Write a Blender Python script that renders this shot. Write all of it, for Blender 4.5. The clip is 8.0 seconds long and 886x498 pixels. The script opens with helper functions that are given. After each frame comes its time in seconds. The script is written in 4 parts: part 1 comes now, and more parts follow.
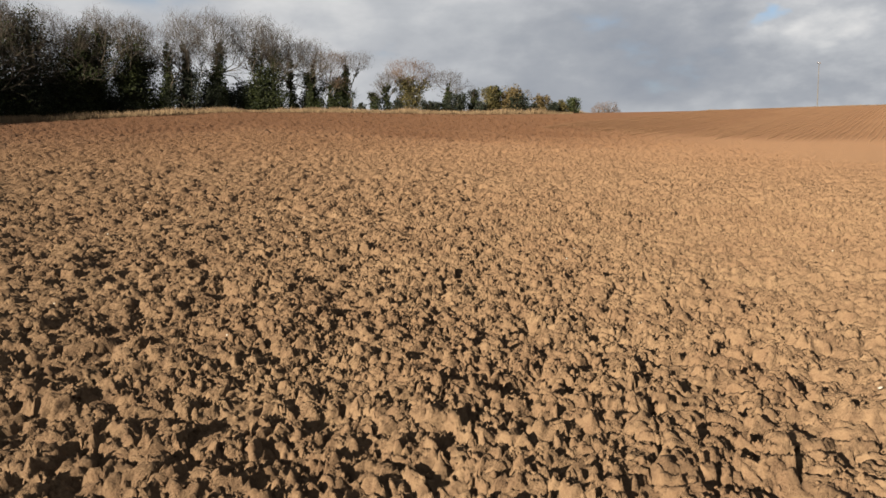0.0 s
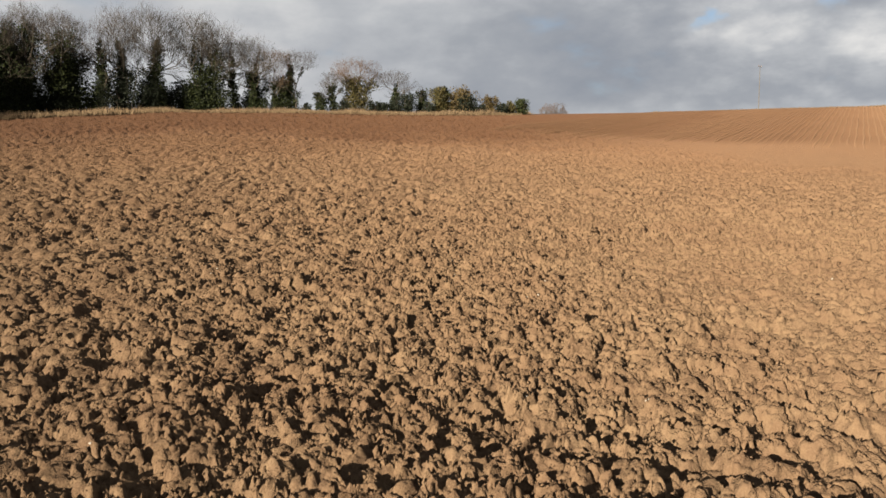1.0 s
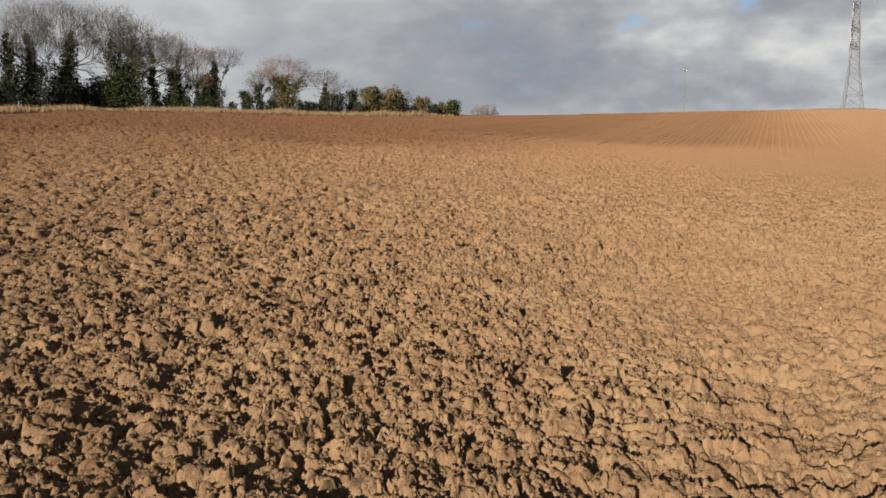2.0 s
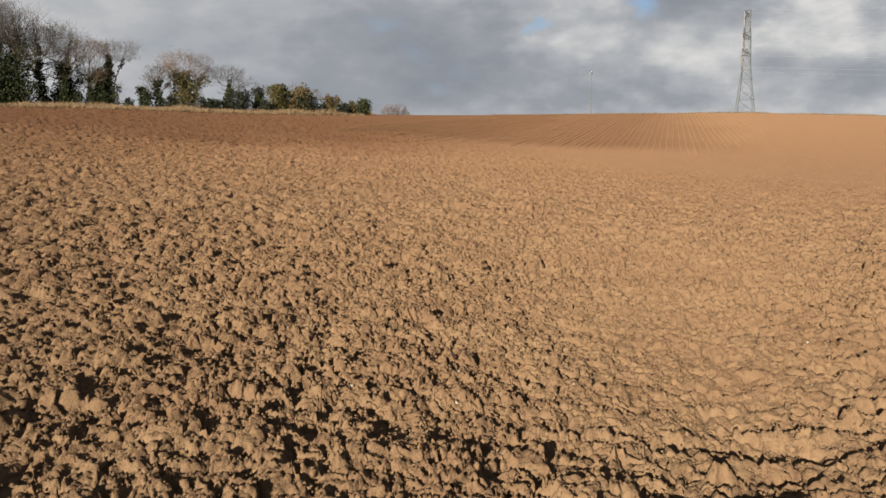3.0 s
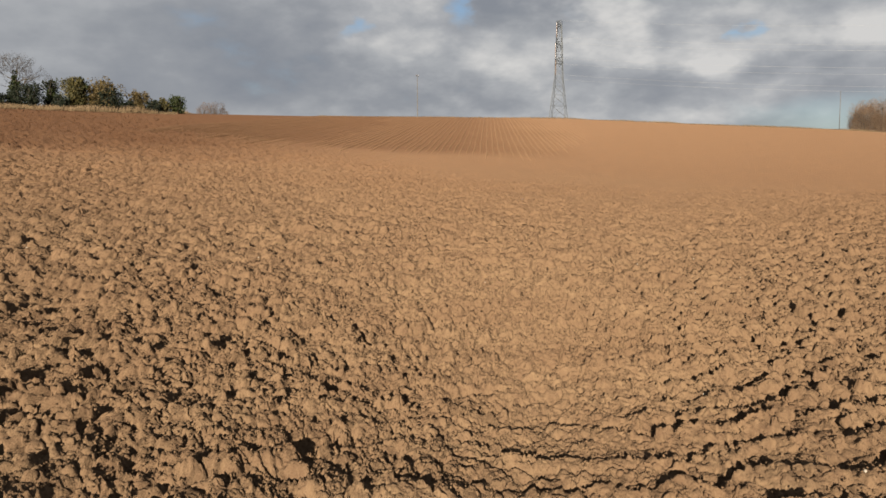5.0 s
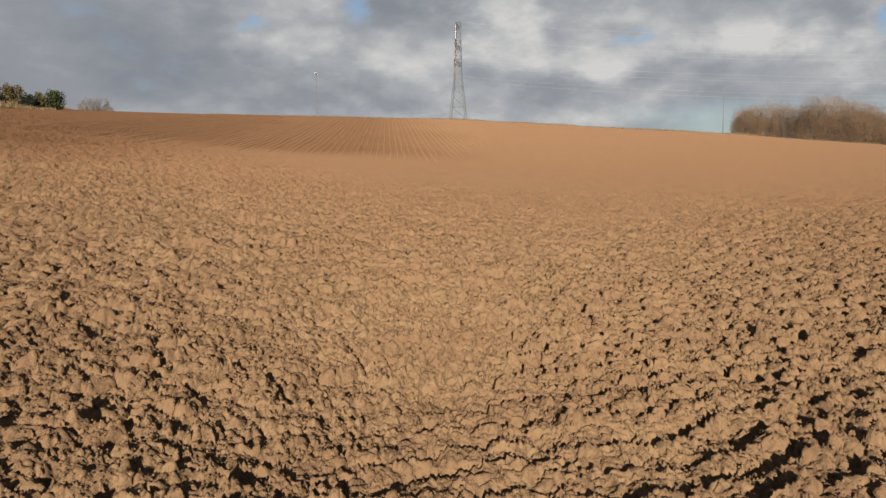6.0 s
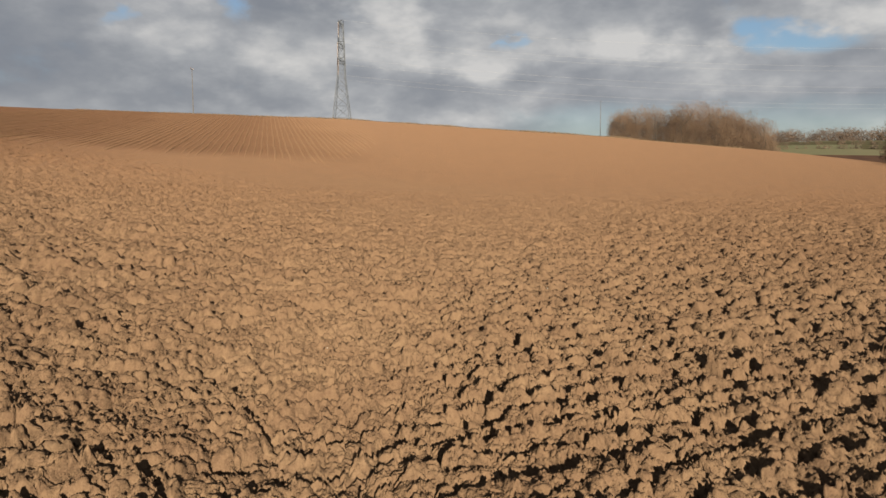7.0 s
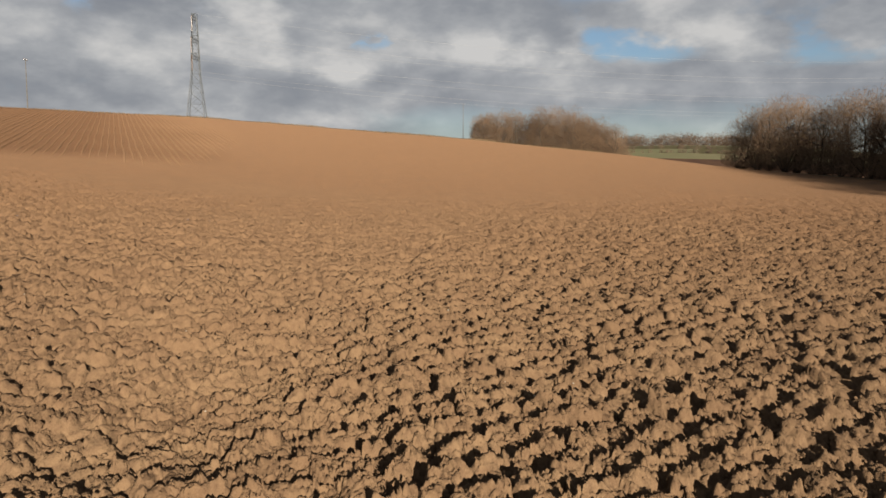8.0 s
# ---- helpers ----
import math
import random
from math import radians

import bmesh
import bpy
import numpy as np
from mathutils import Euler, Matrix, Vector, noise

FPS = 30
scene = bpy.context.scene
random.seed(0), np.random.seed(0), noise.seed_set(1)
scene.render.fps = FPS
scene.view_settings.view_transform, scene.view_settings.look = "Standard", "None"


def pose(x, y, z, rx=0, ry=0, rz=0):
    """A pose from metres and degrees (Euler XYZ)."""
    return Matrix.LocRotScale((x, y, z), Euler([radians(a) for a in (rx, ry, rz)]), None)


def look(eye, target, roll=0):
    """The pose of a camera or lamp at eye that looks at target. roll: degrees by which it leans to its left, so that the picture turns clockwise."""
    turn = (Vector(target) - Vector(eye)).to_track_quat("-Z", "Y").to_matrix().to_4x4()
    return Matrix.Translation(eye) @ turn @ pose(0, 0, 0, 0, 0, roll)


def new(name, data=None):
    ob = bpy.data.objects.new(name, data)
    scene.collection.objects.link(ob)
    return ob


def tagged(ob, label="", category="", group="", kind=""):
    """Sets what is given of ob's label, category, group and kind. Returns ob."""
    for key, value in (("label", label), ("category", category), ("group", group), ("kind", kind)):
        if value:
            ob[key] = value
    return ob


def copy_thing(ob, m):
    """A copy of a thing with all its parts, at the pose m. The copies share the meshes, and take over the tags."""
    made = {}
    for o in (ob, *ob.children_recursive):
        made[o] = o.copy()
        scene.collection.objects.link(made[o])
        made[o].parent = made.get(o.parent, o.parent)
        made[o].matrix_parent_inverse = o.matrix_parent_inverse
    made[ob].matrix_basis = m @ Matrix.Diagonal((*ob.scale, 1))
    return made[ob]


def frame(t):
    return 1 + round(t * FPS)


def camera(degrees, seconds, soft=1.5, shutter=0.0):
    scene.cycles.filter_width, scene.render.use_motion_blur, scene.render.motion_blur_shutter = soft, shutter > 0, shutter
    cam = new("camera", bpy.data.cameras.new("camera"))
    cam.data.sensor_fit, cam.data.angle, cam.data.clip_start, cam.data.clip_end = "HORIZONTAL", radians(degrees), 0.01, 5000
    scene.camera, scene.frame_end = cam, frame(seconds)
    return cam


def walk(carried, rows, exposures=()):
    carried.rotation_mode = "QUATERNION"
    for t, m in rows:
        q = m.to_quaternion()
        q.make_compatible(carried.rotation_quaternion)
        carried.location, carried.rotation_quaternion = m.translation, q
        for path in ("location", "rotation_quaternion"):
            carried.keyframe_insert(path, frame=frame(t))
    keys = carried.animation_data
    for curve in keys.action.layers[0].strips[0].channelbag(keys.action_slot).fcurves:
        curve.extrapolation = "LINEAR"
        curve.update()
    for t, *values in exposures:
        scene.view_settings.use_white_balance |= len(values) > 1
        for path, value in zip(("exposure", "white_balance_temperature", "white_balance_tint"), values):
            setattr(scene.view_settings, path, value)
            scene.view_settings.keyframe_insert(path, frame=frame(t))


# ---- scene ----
cam = camera(61.1, 8.0, soft=1.5)
# seconds, place, yaw, pitch, roll
ROWS = [
    (0.0, 0.000, 0.000, 2.400, -0.20, -5.02, 0.05),
    (0.5, 0.000, 1.121, 2.601, -1.74, -5.00, 0.01),
    (1.0, 0.003, 2.235, 2.761, -4.13, -5.01, -0.08),
    (1.5, 0.004, 3.295, 2.917, -6.62, -5.01, -0.11),
    (1.7, 0.008, 3.676, 2.969, -7.60, -5.01, -0.10),
    (2.8, 0.026, 6.004, 3.249, -14.93, -5.03, -0.07),
    (3.0, 0.061, 6.429, 3.294, -16.22, -5.06, -0.08),
    (3.5, 0.212, 7.551, 3.427, -19.45, -5.06, -0.13),
    (4.0, 0.407, 8.677, 3.556, -22.73, -5.08, -0.15),
    (4.5, 0.641, 9.773, 3.682, -26.00, -5.06, -0.16),
    (4.7, 0.743, 10.219, 3.739, -27.37, -5.03, -0.18),
    (5.8, 1.403, 12.514, 3.989, -35.66, -5.00, -0.17),
    (6.0, 1.544, 12.907, 4.030, -37.18, -5.01, -0.14),
    (6.5, 1.955, 13.893, 4.151, -41.23, -5.01, -0.08),
    (7.0, 2.442, 14.862, 4.274, -46.00, -5.03, -0.06),
    (7.5, 2.981, 15.807, 4.390, -51.15, -4.99, -0.02),
    (8.0, 3.550, 16.706, 4.500, -56.43, -4.96, 0.01),
]
walk(cam, [(t, pose(x, y, z, 90 + pitch, 0, yaw) @ pose(0, 0, 0, 0, 0, roll)) for t, x, y, z, yaw, pitch, roll in ROWS],
     [(0.0, 2.33), (1.5, 2.21), (3.5, 2.05), (4.5, 1.99), (6.5, 1.92), (8.0, 1.85)])

# ---- light ----
SUN_AZ, SUN_EL = 217.0, 15.3          # clockwise from +y, above the horizon

sun_data = bpy.data.lights.new("sun", "SUN")
sun_data.energy, sun_data.angle, sun_data.color = 5.0, radians(0.55), (1.0, 0.89, 0.73)
sun_ob = new("sun", sun_data)
sa, se = radians(SUN_AZ), radians(SUN_EL)
SUN_DIR = Vector((math.sin(sa) * math.cos(se), math.cos(sa) * math.cos(se), math.sin(se)))
sun_ob.matrix_world = look(SUN_DIR * 60, (0, 0, 0))


class Nodes:
    """A short way to write node trees."""

    def __init__(self, tree):
        self.tree = tree
        tree.nodes.clear()

    def add(self, kind, inputs=None):
        n = self.tree.nodes.new(kind)
        for k, v in (inputs or {}).items():
            if isinstance(v, bpy.types.NodeSocket):
                self.tree.links.new(v, n.inputs[k])
            else:
                n.inputs[k].default_value = v
        return n

    def noise(self, vec, scale, detail=4.0, rough=0.55, distort=0.0):
        n = self.add("ShaderNodeTexNoise", {"Vector": vec, "Scale": scale, "Detail": detail, "Roughness": rough, "Distortion": distort})
        return n.outputs["Fac"]

    def ramp(self, fac, stops, interp="LINEAR"):
        n = self.add("ShaderNodeValToRGB", {"Fac": fac})
        n.color_ramp.interpolation = interp
        el = n.color_ramp.elements
        while len(el) < len(stops):
            el.new(0.5)
        for e, (p, c) in zip(el, stops):
            e.position = p
            e.color = (c, c, c, 1) if isinstance(c, (int, float)) else (*c, 1)
        return n.outputs["Color"]

    def mix(self, fac, a, b, mode="MIX"):
        n = self.add("ShaderNodeMix")
        n.data_type, n.blend_type = "RGBA", mode
        for i, v in ((0, fac), (6, a), (7, b)):
            if isinstance(v, bpy.types.NodeSocket):
                self.tree.links.new(v, n.inputs[i])
            else:
                n.inputs[i].default_value = v if i == 0 else (*v, 1)
        return n.outputs[2]

    def math(self, op, a, b=0.0, c=0.0, clamp=False):
        n = self.add("ShaderNodeMath")
        n.operation, n.use_clamp = op, clamp
        for i, v in enumerate((a, b, c)):
            if isinstance(v, bpy.types.NodeSocket):
                self.tree.links.new(v, n.inputs[i])
            else:
                n.inputs[i].default_value = v
        return n.outputs[0]


# sky: clear air with a broken layer of stratocumulus over it
world = bpy.data.worlds.new("sky")
scene.world = world
world.use_nodes = True
N = Nodes(world.node_tree)
air = N.add("ShaderNodeTexSky")
air.sky_type, air.sun_disc, air.sun_elevation, air.sun_rotation = "NISHITA", False, radians(SUN_EL), radians(SUN_AZ)
air.air_density, air.dust_density = 1.0, 0.6
way = N.add("ShaderNodeTexCoord").outputs["Generated"]
place = N.add("ShaderNodeMapping", {"Vector": way, "Location": (0.62, -0.33, 0.4), "Scale": (1.0, 1.0, 2.0)}).outputs[0]
big = N.noise(place, 3.1, 4.0, 0.5, 0.0)
puff = N.noise(place, 6.0, 5.0, 0.5, 0.0)
fine = N.noise(place, 17.0, 5.0, 0.55, 0.0)
torn = N.noise(place, 11.0, 4.0, 0.6, 0.0)
sky_way = N.add("ShaderNodeSeparateXYZ", {"Vector": way}).outputs
# bearing and height in degrees, with ragged edges
bearing = N.math("ADD", N.math("MULTIPLY", N.math("ARCTAN2", sky_way["X"], sky_way["Y"]), 57.296), N.math("MULTIPLY_ADD", torn, 11.0, -5.5))
height = N.math("ADD", N.math("MULTIPLY", N.math("ARCSINE", sky_way["Z"]), 57.296), N.math("MULTIPLY_ADD", puff, 5.0, -2.5))


def cloud_banks(banks):
    """Sum of soft banks (bearing, height, half-width, half-height, weight)."""
    total = 0.0
    for a0, e0, wa, we, k in banks:
        u = N.math("MULTIPLY", N.math("SUBTRACT", bearing, a0), 1 / wa)
        v = N.math("MULTIPLY", N.math("SUBTRACT", height, e0), 1 / we)
        g = N.math("EXPONENT", N.math("MULTIPLY", N.math("ADD", N.math("MULTIPLY", u, u), N.math("MULTIPLY", v, v)), -1.0))
        total = N.math("MULTIPLY_ADD", g, k, total)
    return total


# lit and shaded banks of the cloud, and the gaps in it
banks = cloud_banks([(-13, 10, 13, 9, 0.03), (-4, 13, 12, 3, 0.02), (13, 8, 11, 5, -0.09), (24.5, 10, 3.5, 2.2, 0.08), (32, 9, 4, 2.5, 0.10), (35, 13, 3.2, 2, -0.14), (41.5, 11.5, 3.0, 3, 0.16),
                     (45, 7, 7, 2.0, -0.06), (48.5, 8.4, 2.4, 1.5, 0.14), (59, 10, 3.2, 1.6, 0.16), (55, 13.5, 4, 1.6, -0.08), (64, 9.5, 4, 2.0, -0.06), (67.5, 10.5, 2.6, 1.4, 0.12),
                     (76, 11, 4, 2.0, 0.10), (78, 8, 6, 1.3, -0.08), (52, 5, 12, 1.5, 0.05), (18, 4.6, 8, 1.0, 0.07), (72, 6.6, 8, 1.3, 0.06)])
gaps = cloud_banks([(-22, 13, 3.5, 1.8, 0.19), (-28, 15, 3.5, 3, 0.20), (24, 11.4, 1.8, 1.4, 0.17), (30.3, 12.6, 2.2, 1.8, 0.20), (52.2, 11, 2.0, 1.2, 0.34), (71, 9.8, 4.0, 1.4, 0.34), (68, 13.8, 3.5, 1.2, 0.28),
                    (83, 8.8, 5, 1.2, 0.30), (80, 14, 5, 1.2, 0.04)])
veil = N.ramp(N.math("SUBTRACT", N.math("ADD", N.math("MULTIPLY", big, 0.28), N.math("MULTIPLY", puff, 0.72)), gaps), [(0.21, 0.0), (0.40, 1.0)], "EASE")
# far off in the east the air is clear under the cloud base
strip = N.ramp(N.math("MULTIPLY_ADD", puff, 0.08, sky_way["Z"]), [(0.105, 0.55), (0.145, 1.0)], "EASE")
west = N.ramp(sky_way["X"], [(0.76, 1.0), (0.92, 0.0)])
cover = N.math("MULTIPLY", veil, N.math("MAXIMUM", strip, west))
lump = N.math("ADD", N.math("MULTIPLY", puff, 0.66), N.math("MULTIPLY_ADD", fine, 0.30, 0.02))
# smoother in the west, lumpier in the east
lumpy = N.ramp(sky_way["X"], [(0.0, 0.45), (0.45, 1.0)])
lump = N.math("MULTIPLY_ADD", N.math("SUBTRACT", lump, 0.52), lumpy, 0.52)
tone = N.ramp(N.math("ADD", lump, banks),
              [(0.34, (0.30, 0.325, 0.37)), (0.44, (0.375, 0.395, 0.43)), (0.53, (0.50, 0.515, 0.54)), (0.66, (0.80, 0.79, 0.775))])
blue = N.mix(1.0, air.outputs["Color"], (0.102, 0.110, 0.125), "MULTIPLY")
sky_col = N.mix(cover, blue, tone)
bg = N.add("ShaderNodeBackground", {"Color": sky_col, "Strength": 0.205})
N.tree.links.new(bg.outputs[0], N.add("ShaderNodeOutputWorld").inputs["Surface"])


# ---- lie of the land ----
CX, CY = 1.0, 9.0
GX, GY = -0.0179, 0.0747
RIDGE_AZ = [-180, -120, -60, -33, -25.5, -17, -7, 0, 10, 27, 38, 44, 49, 56.3, 63, 67.8, 74.8, 79.1, 83.4, 95, 130, 180]
RIDGE_EL = [-2.5, 0.0, 2.4, 3.6, 4.35, 5.05, 5.18, 5.1, 5.05, 5.0, 4.82, 4.45, 4.1, 3.58, 2.87, 2.4, 1.45, 1.05, 0.70, -0.4, -2.6, -2.5]
RIDGE_D_AZ = [-180, -60, -33, -17, 0, 10, 20, 40, 60, 68, 75, 83, 110, 180]
RIDGE_D = [150, 112, 112, 124, 137, 150, 185, 190, 178, 160, 144, 125, 92, 150]
EYE_OVER = 2.95

_az = np.arange(-180, 181, 1.0)
_r = np.concatenate([np.linspace(0, 260, 521), np.geomspace(262, 5200, 220)])


def _smooth(values, n):
    pad = np.concatenate([values[-1 - n:-1], values, values[1:1 + n]])
    k = np.hanning(2 * n + 1)
    return np.convolve(pad, k / k.sum(), "valid")


def _profiles():
    tc = np.tan(np.radians(_smooth(np.interp(_az, RIDGE_AZ, RIDGE_EL), 3)))
    dc = _smooth(np.interp(_az, RIDGE_D_AZ, RIDGE_D), 4)
    a = np.radians(_az)
    s0 = GX * np.sin(a) + GY * np.cos(a)
    after = np.interp(_az, [-180, -60, -40, 50, 66, 180], [-0.01, 0.0, 0.035, 0.035, -0.035, -0.035])
    dr = np.diff(_r, prepend=0)

    def shape(s1):
        r, d = _r[None, :], dc[:, None]
        up = np.clip((r - 22) / (0.55 * d - 22), 0, 1)
        down = np.clip((r - (d - 14)) / 45, 0, 1)
        flat = np.clip((r - 420) / 300, 0, 1)
        slope = s0[:, None] * (1 - up) + s1[:, None] * up
        slope = slope * (1 - down) + after[:, None] * down
        slope = slope * (1 - flat)
        return np.cumsum(slope * dr[None, :], axis=1)

    lo, hi = np.full_like(s0, -0.2), np.full_like(s0, 0.4)
    near = (_r > 30) & (_r < 230)
    for _ in range(30):
        mid = (lo + hi) / 2
        top = ((shape(mid)[:, near] - EYE_OVER) / _r[near]).max(axis=1)
        lo, hi = np.where(top < tc, mid, lo), np.where(top < tc, hi, mid)
    return shape(mid) - s0[:, None] * _r[None, :]


_extra = _profiles()


def land(x, y):
    """Height of the bare land, without clods."""
    x, y = np.asarray(x, float), np.asarray(y, float)
    dx, dy = x - CX, y - CY
    r = np.hypot(dx, dy)
    az = np.degrees(np.arctan2(dx, dy))
    ia = np.clip(az + 180, 0, 359.999)
    a0 = ia.astype(int)
    fa = ia - a0
    ir = np.clip(np.interp(r, _r, np.arange(len(_r))), 0, len(_r) - 1.001)
    r0 = ir.astype(int)
    fr = ir - r0
    e = (_extra[a0, r0] * (1 - fr) + _extra[a0, r0 + 1] * fr) * (1 - fa) + (_extra[a0 + 1, r0] * (1 - fr) + _extra[a0 + 1, r0 + 1] * fr) * fa
    z = GX * x + GY * y + e
    # the next hill, across the valley
    hill = np.exp(-((az - 76) / 26) ** 2)
    back = np.clip((r - 330) / 420, 0, 1)
    back = back * back * (3 - 2 * back)
    return z + hill * back * 46.0


def ground(x, y):
    return float(land(np.array([x]), np.array([y]))[0])


def spot(az, d):
    """The place at a bearing and distance from the middle of the walk."""
    return CX + d * math.sin(radians(az)), CY + d * math.cos(radians(az))


# ---- materials ----
def material(name):
    m = bpy.data.materials.new(name)
    m.use_nodes = True
    return m, Nodes(m.node_tree)


def finish(n, color, rough=0.9, bump=None, bump_dist=0.02, strength=1.0, spec=0.2, metallic=0.0, matt=0.0):
    sh = n.add("ShaderNodeBsdfPrincipled", {"Roughness": rough, "Specular IOR Level": spec, "Metallic": metallic, "Diffuse Roughness": matt})
    if isinstance(color, bpy.types.NodeSocket):
        n.tree.links.new(color, sh.inputs["Base Color"])
    else:
        sh.inputs["Base Color"].default_value = (*color, 1)
    if bump is not None:
        b = n.add("ShaderNodeBump", {"Height": bump, "Distance": bump_dist, "Strength": strength})
        n.tree.links.new(b.outputs[0], sh.inputs["Normal"])
    n.tree.links.new(sh.outputs[0], n.add("ShaderNodeOutputMaterial").inputs["Surface"])


def soil_colour(n, pos):
    """Ploughed loam: drier tan near the headland, redder up the slope, mottled at three sizes."""
    sep = n.add("ShaderNodeSeparateXYZ", {"Vector": pos})
    d = n.math("SQRT", n.math("ADD", n.math("POWER", n.math("SUBTRACT", sep.outputs["X"], 2.0), 2.0), n.math("POWER", n.math("SUBTRACT", sep.outputs["Y"], 6.0), 2.0)))
    wob = n.noise(pos, 0.06, 3.0)
    red = n.ramp(n.math("MULTIPLY_ADD", wob, 0.35, n.math("MULTIPLY", d, 0.008)), [(0.22, 0.0), (0.75, 1.0)])
    base = n.mix(red, (0.110, 0.072, 0.041), (0.098, 0.054, 0.028))
    # raw strip beside the sown land, darkened in colour for shade among its clods
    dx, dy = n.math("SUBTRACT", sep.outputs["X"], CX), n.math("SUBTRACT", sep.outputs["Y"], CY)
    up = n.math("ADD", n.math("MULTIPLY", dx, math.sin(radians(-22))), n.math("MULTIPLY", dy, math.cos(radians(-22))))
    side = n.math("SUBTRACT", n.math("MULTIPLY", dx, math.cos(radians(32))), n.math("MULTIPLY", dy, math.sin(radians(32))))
    darkened = n.math("MULTIPLY", n.ramp(n.math("MULTIPLY_ADD", wob, 0.25, n.math("MULTIPLY", up, 0.005)), [(0.35, 0.0), (0.51, 1.0)]),
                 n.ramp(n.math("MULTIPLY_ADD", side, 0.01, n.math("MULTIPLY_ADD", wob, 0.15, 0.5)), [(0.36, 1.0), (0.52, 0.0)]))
    patches = n.noise(pos, 0.7, 4.0, 0.6)
    base = n.mix(n.ramp(patches, [(0.35, 0.0), (0.65, 0.55)]), base, (0.074, 0.043, 0.024))
    grain = n.noise(pos, 9.0, 5.0, 0.65)
    base = n.mix(n.ramp(grain, [(0.40, 0.5), (0.62, 0.0)]), base, (0.059, 0.034, 0.020))
    crumb = n.noise(pos, 60.0, 3.0, 0.6)
    base = n.mix(n.ramp(crumb, [(0.5, 0.0), (0.72, 0.35)]), base, (0.140, 0.096, 0.060))
    # and the damp hollows between the drilled rows darken by the same tint
    run = n.math("ADD", n.math("MULTIPLY", dx, math.sin(radians(33))), n.math("MULTIPLY", dy, math.cos(radians(33))))
    off = n.math("SUBTRACT", n.math("MULTIPLY", dx, math.cos(radians(33))), n.math("MULTIPLY", dy, math.sin(radians(33))))
    rows = n.math("MULTIPLY", n.ramp(n.math("MULTIPLY_ADD", wob, 0.05, n.math("MULTIPLY", run, 0.005)), [(0.425, 0.0), (0.47, 1.0)]),
                  n.ramp(n.math("MULTIPLY_ADD", off, 0.01, n.math("MULTIPLY_ADD", wob, 0.12, 0.5)), [(0.50, 1.0), (0.68, 0.0)]))
    darkened = n.math("MAXIMUM", darkened, n.math("MULTIPLY", rows, 0.75))
    base = n.mix(n.math("MULTIPLY", darkened, 0.9), base, n.mix(1.0, base, (0.50, 0.42, 0.37), "MULTIPLY"))
    return base, grain, crumb


def soil(name, fine=1.0, dry=0.0):
    m, n = material(name)
    pos = n.add("ShaderNodeNewGeometry").outputs["Position"]
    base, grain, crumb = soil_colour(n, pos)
    if dry:
        base = n.mix(dry, base, (0.150, 0.096, 0.056))
    lumps = n.noise(pos, 24.0, 6.0, 0.75)
    coarse = n.noise(pos, 4.5, 3.0, 0.6)
    nz = n.add("ShaderNodeVectorMath")
    nz.operation = "SCALE"
    n.tree.links.new(n.add("ShaderNodeTexNoise", {"Vector": pos, "Scale": 9.0, "Detail": 3.0}).outputs["Color"], nz.inputs[0])
    nz.inputs["Scale"].default_value = 0.16
    warp = n.add("ShaderNodeVectorMath", {0: pos, 1: nz.outputs[0]})
    warp.operation = "ADD"
    cells = []
    for sc in (7.0, 19.0):
        v = n.add("ShaderNodeTexVoronoi", {"Vector": warp.outputs[0], "Scale": sc})
        v.feature = "F1"
        cells.append(n.ramp(v.outputs["Distance"], [(0.0, 1.0), (0.45, 0.82), (0.75, 0.0)]))
    h = n.math("ADD", n.math("MULTIPLY", lumps, 0.062 * fine), n.math("ADD", n.math("MULTIPLY", crumb, 0.016), n.math("ADD", n.math("MULTIPLY", coarse, 0.02), n.math("ADD", n.math("MULTIPLY", cells[0], 0.006), n.math("MULTIPLY", cells[1], 0.008)))))
    finish(n, base, 0.95, h, 1.0, 0.8, 0.08, matt=1.0)
    return m


def mottled(name, a, b, scale, rough=0.85, spec=0.2, bump=0.0, c=None):
    m, n = material(name)
    pos = n.add("ShaderNodeNewGeometry").outputs["Position"]
    f = n.noise(pos, scale, 5.0, 0.6)
    col = n.mix(n.ramp(f, [(0.35, 0.0), (0.65, 1.0)]), a, b)
    if c:
        col = n.mix(n.ramp(n.noise(pos, scale * 0.13, 3.0), [(0.45, 0.0), (0.65, 0.8)]), col, c)
    finish(n, col, rough, f if bump else None, bump or 0.02, 1.0, spec)
    return m


def leafy(name, a, b, rough=0.55):
    """Leaves that vary clump by clump."""
    m, n = material(name)
    isl = n.add("ShaderNodeNewGeometry").outputs["Random Per Island"]
    pos = n.add("ShaderNodeNewGeometry").outputs["Position"]
    f = n.math("ADD", n.math("MULTIPLY", isl, 0.6), n.math("MULTIPLY", n.noise(pos, 0.8, 3.0), 0.4))
    col = n.mix(n.ramp(f, [(0.2, 0.0), (0.8, 1.0)]), a, b)
    finish(n, col, rough, None, spec=0.1)
    return m


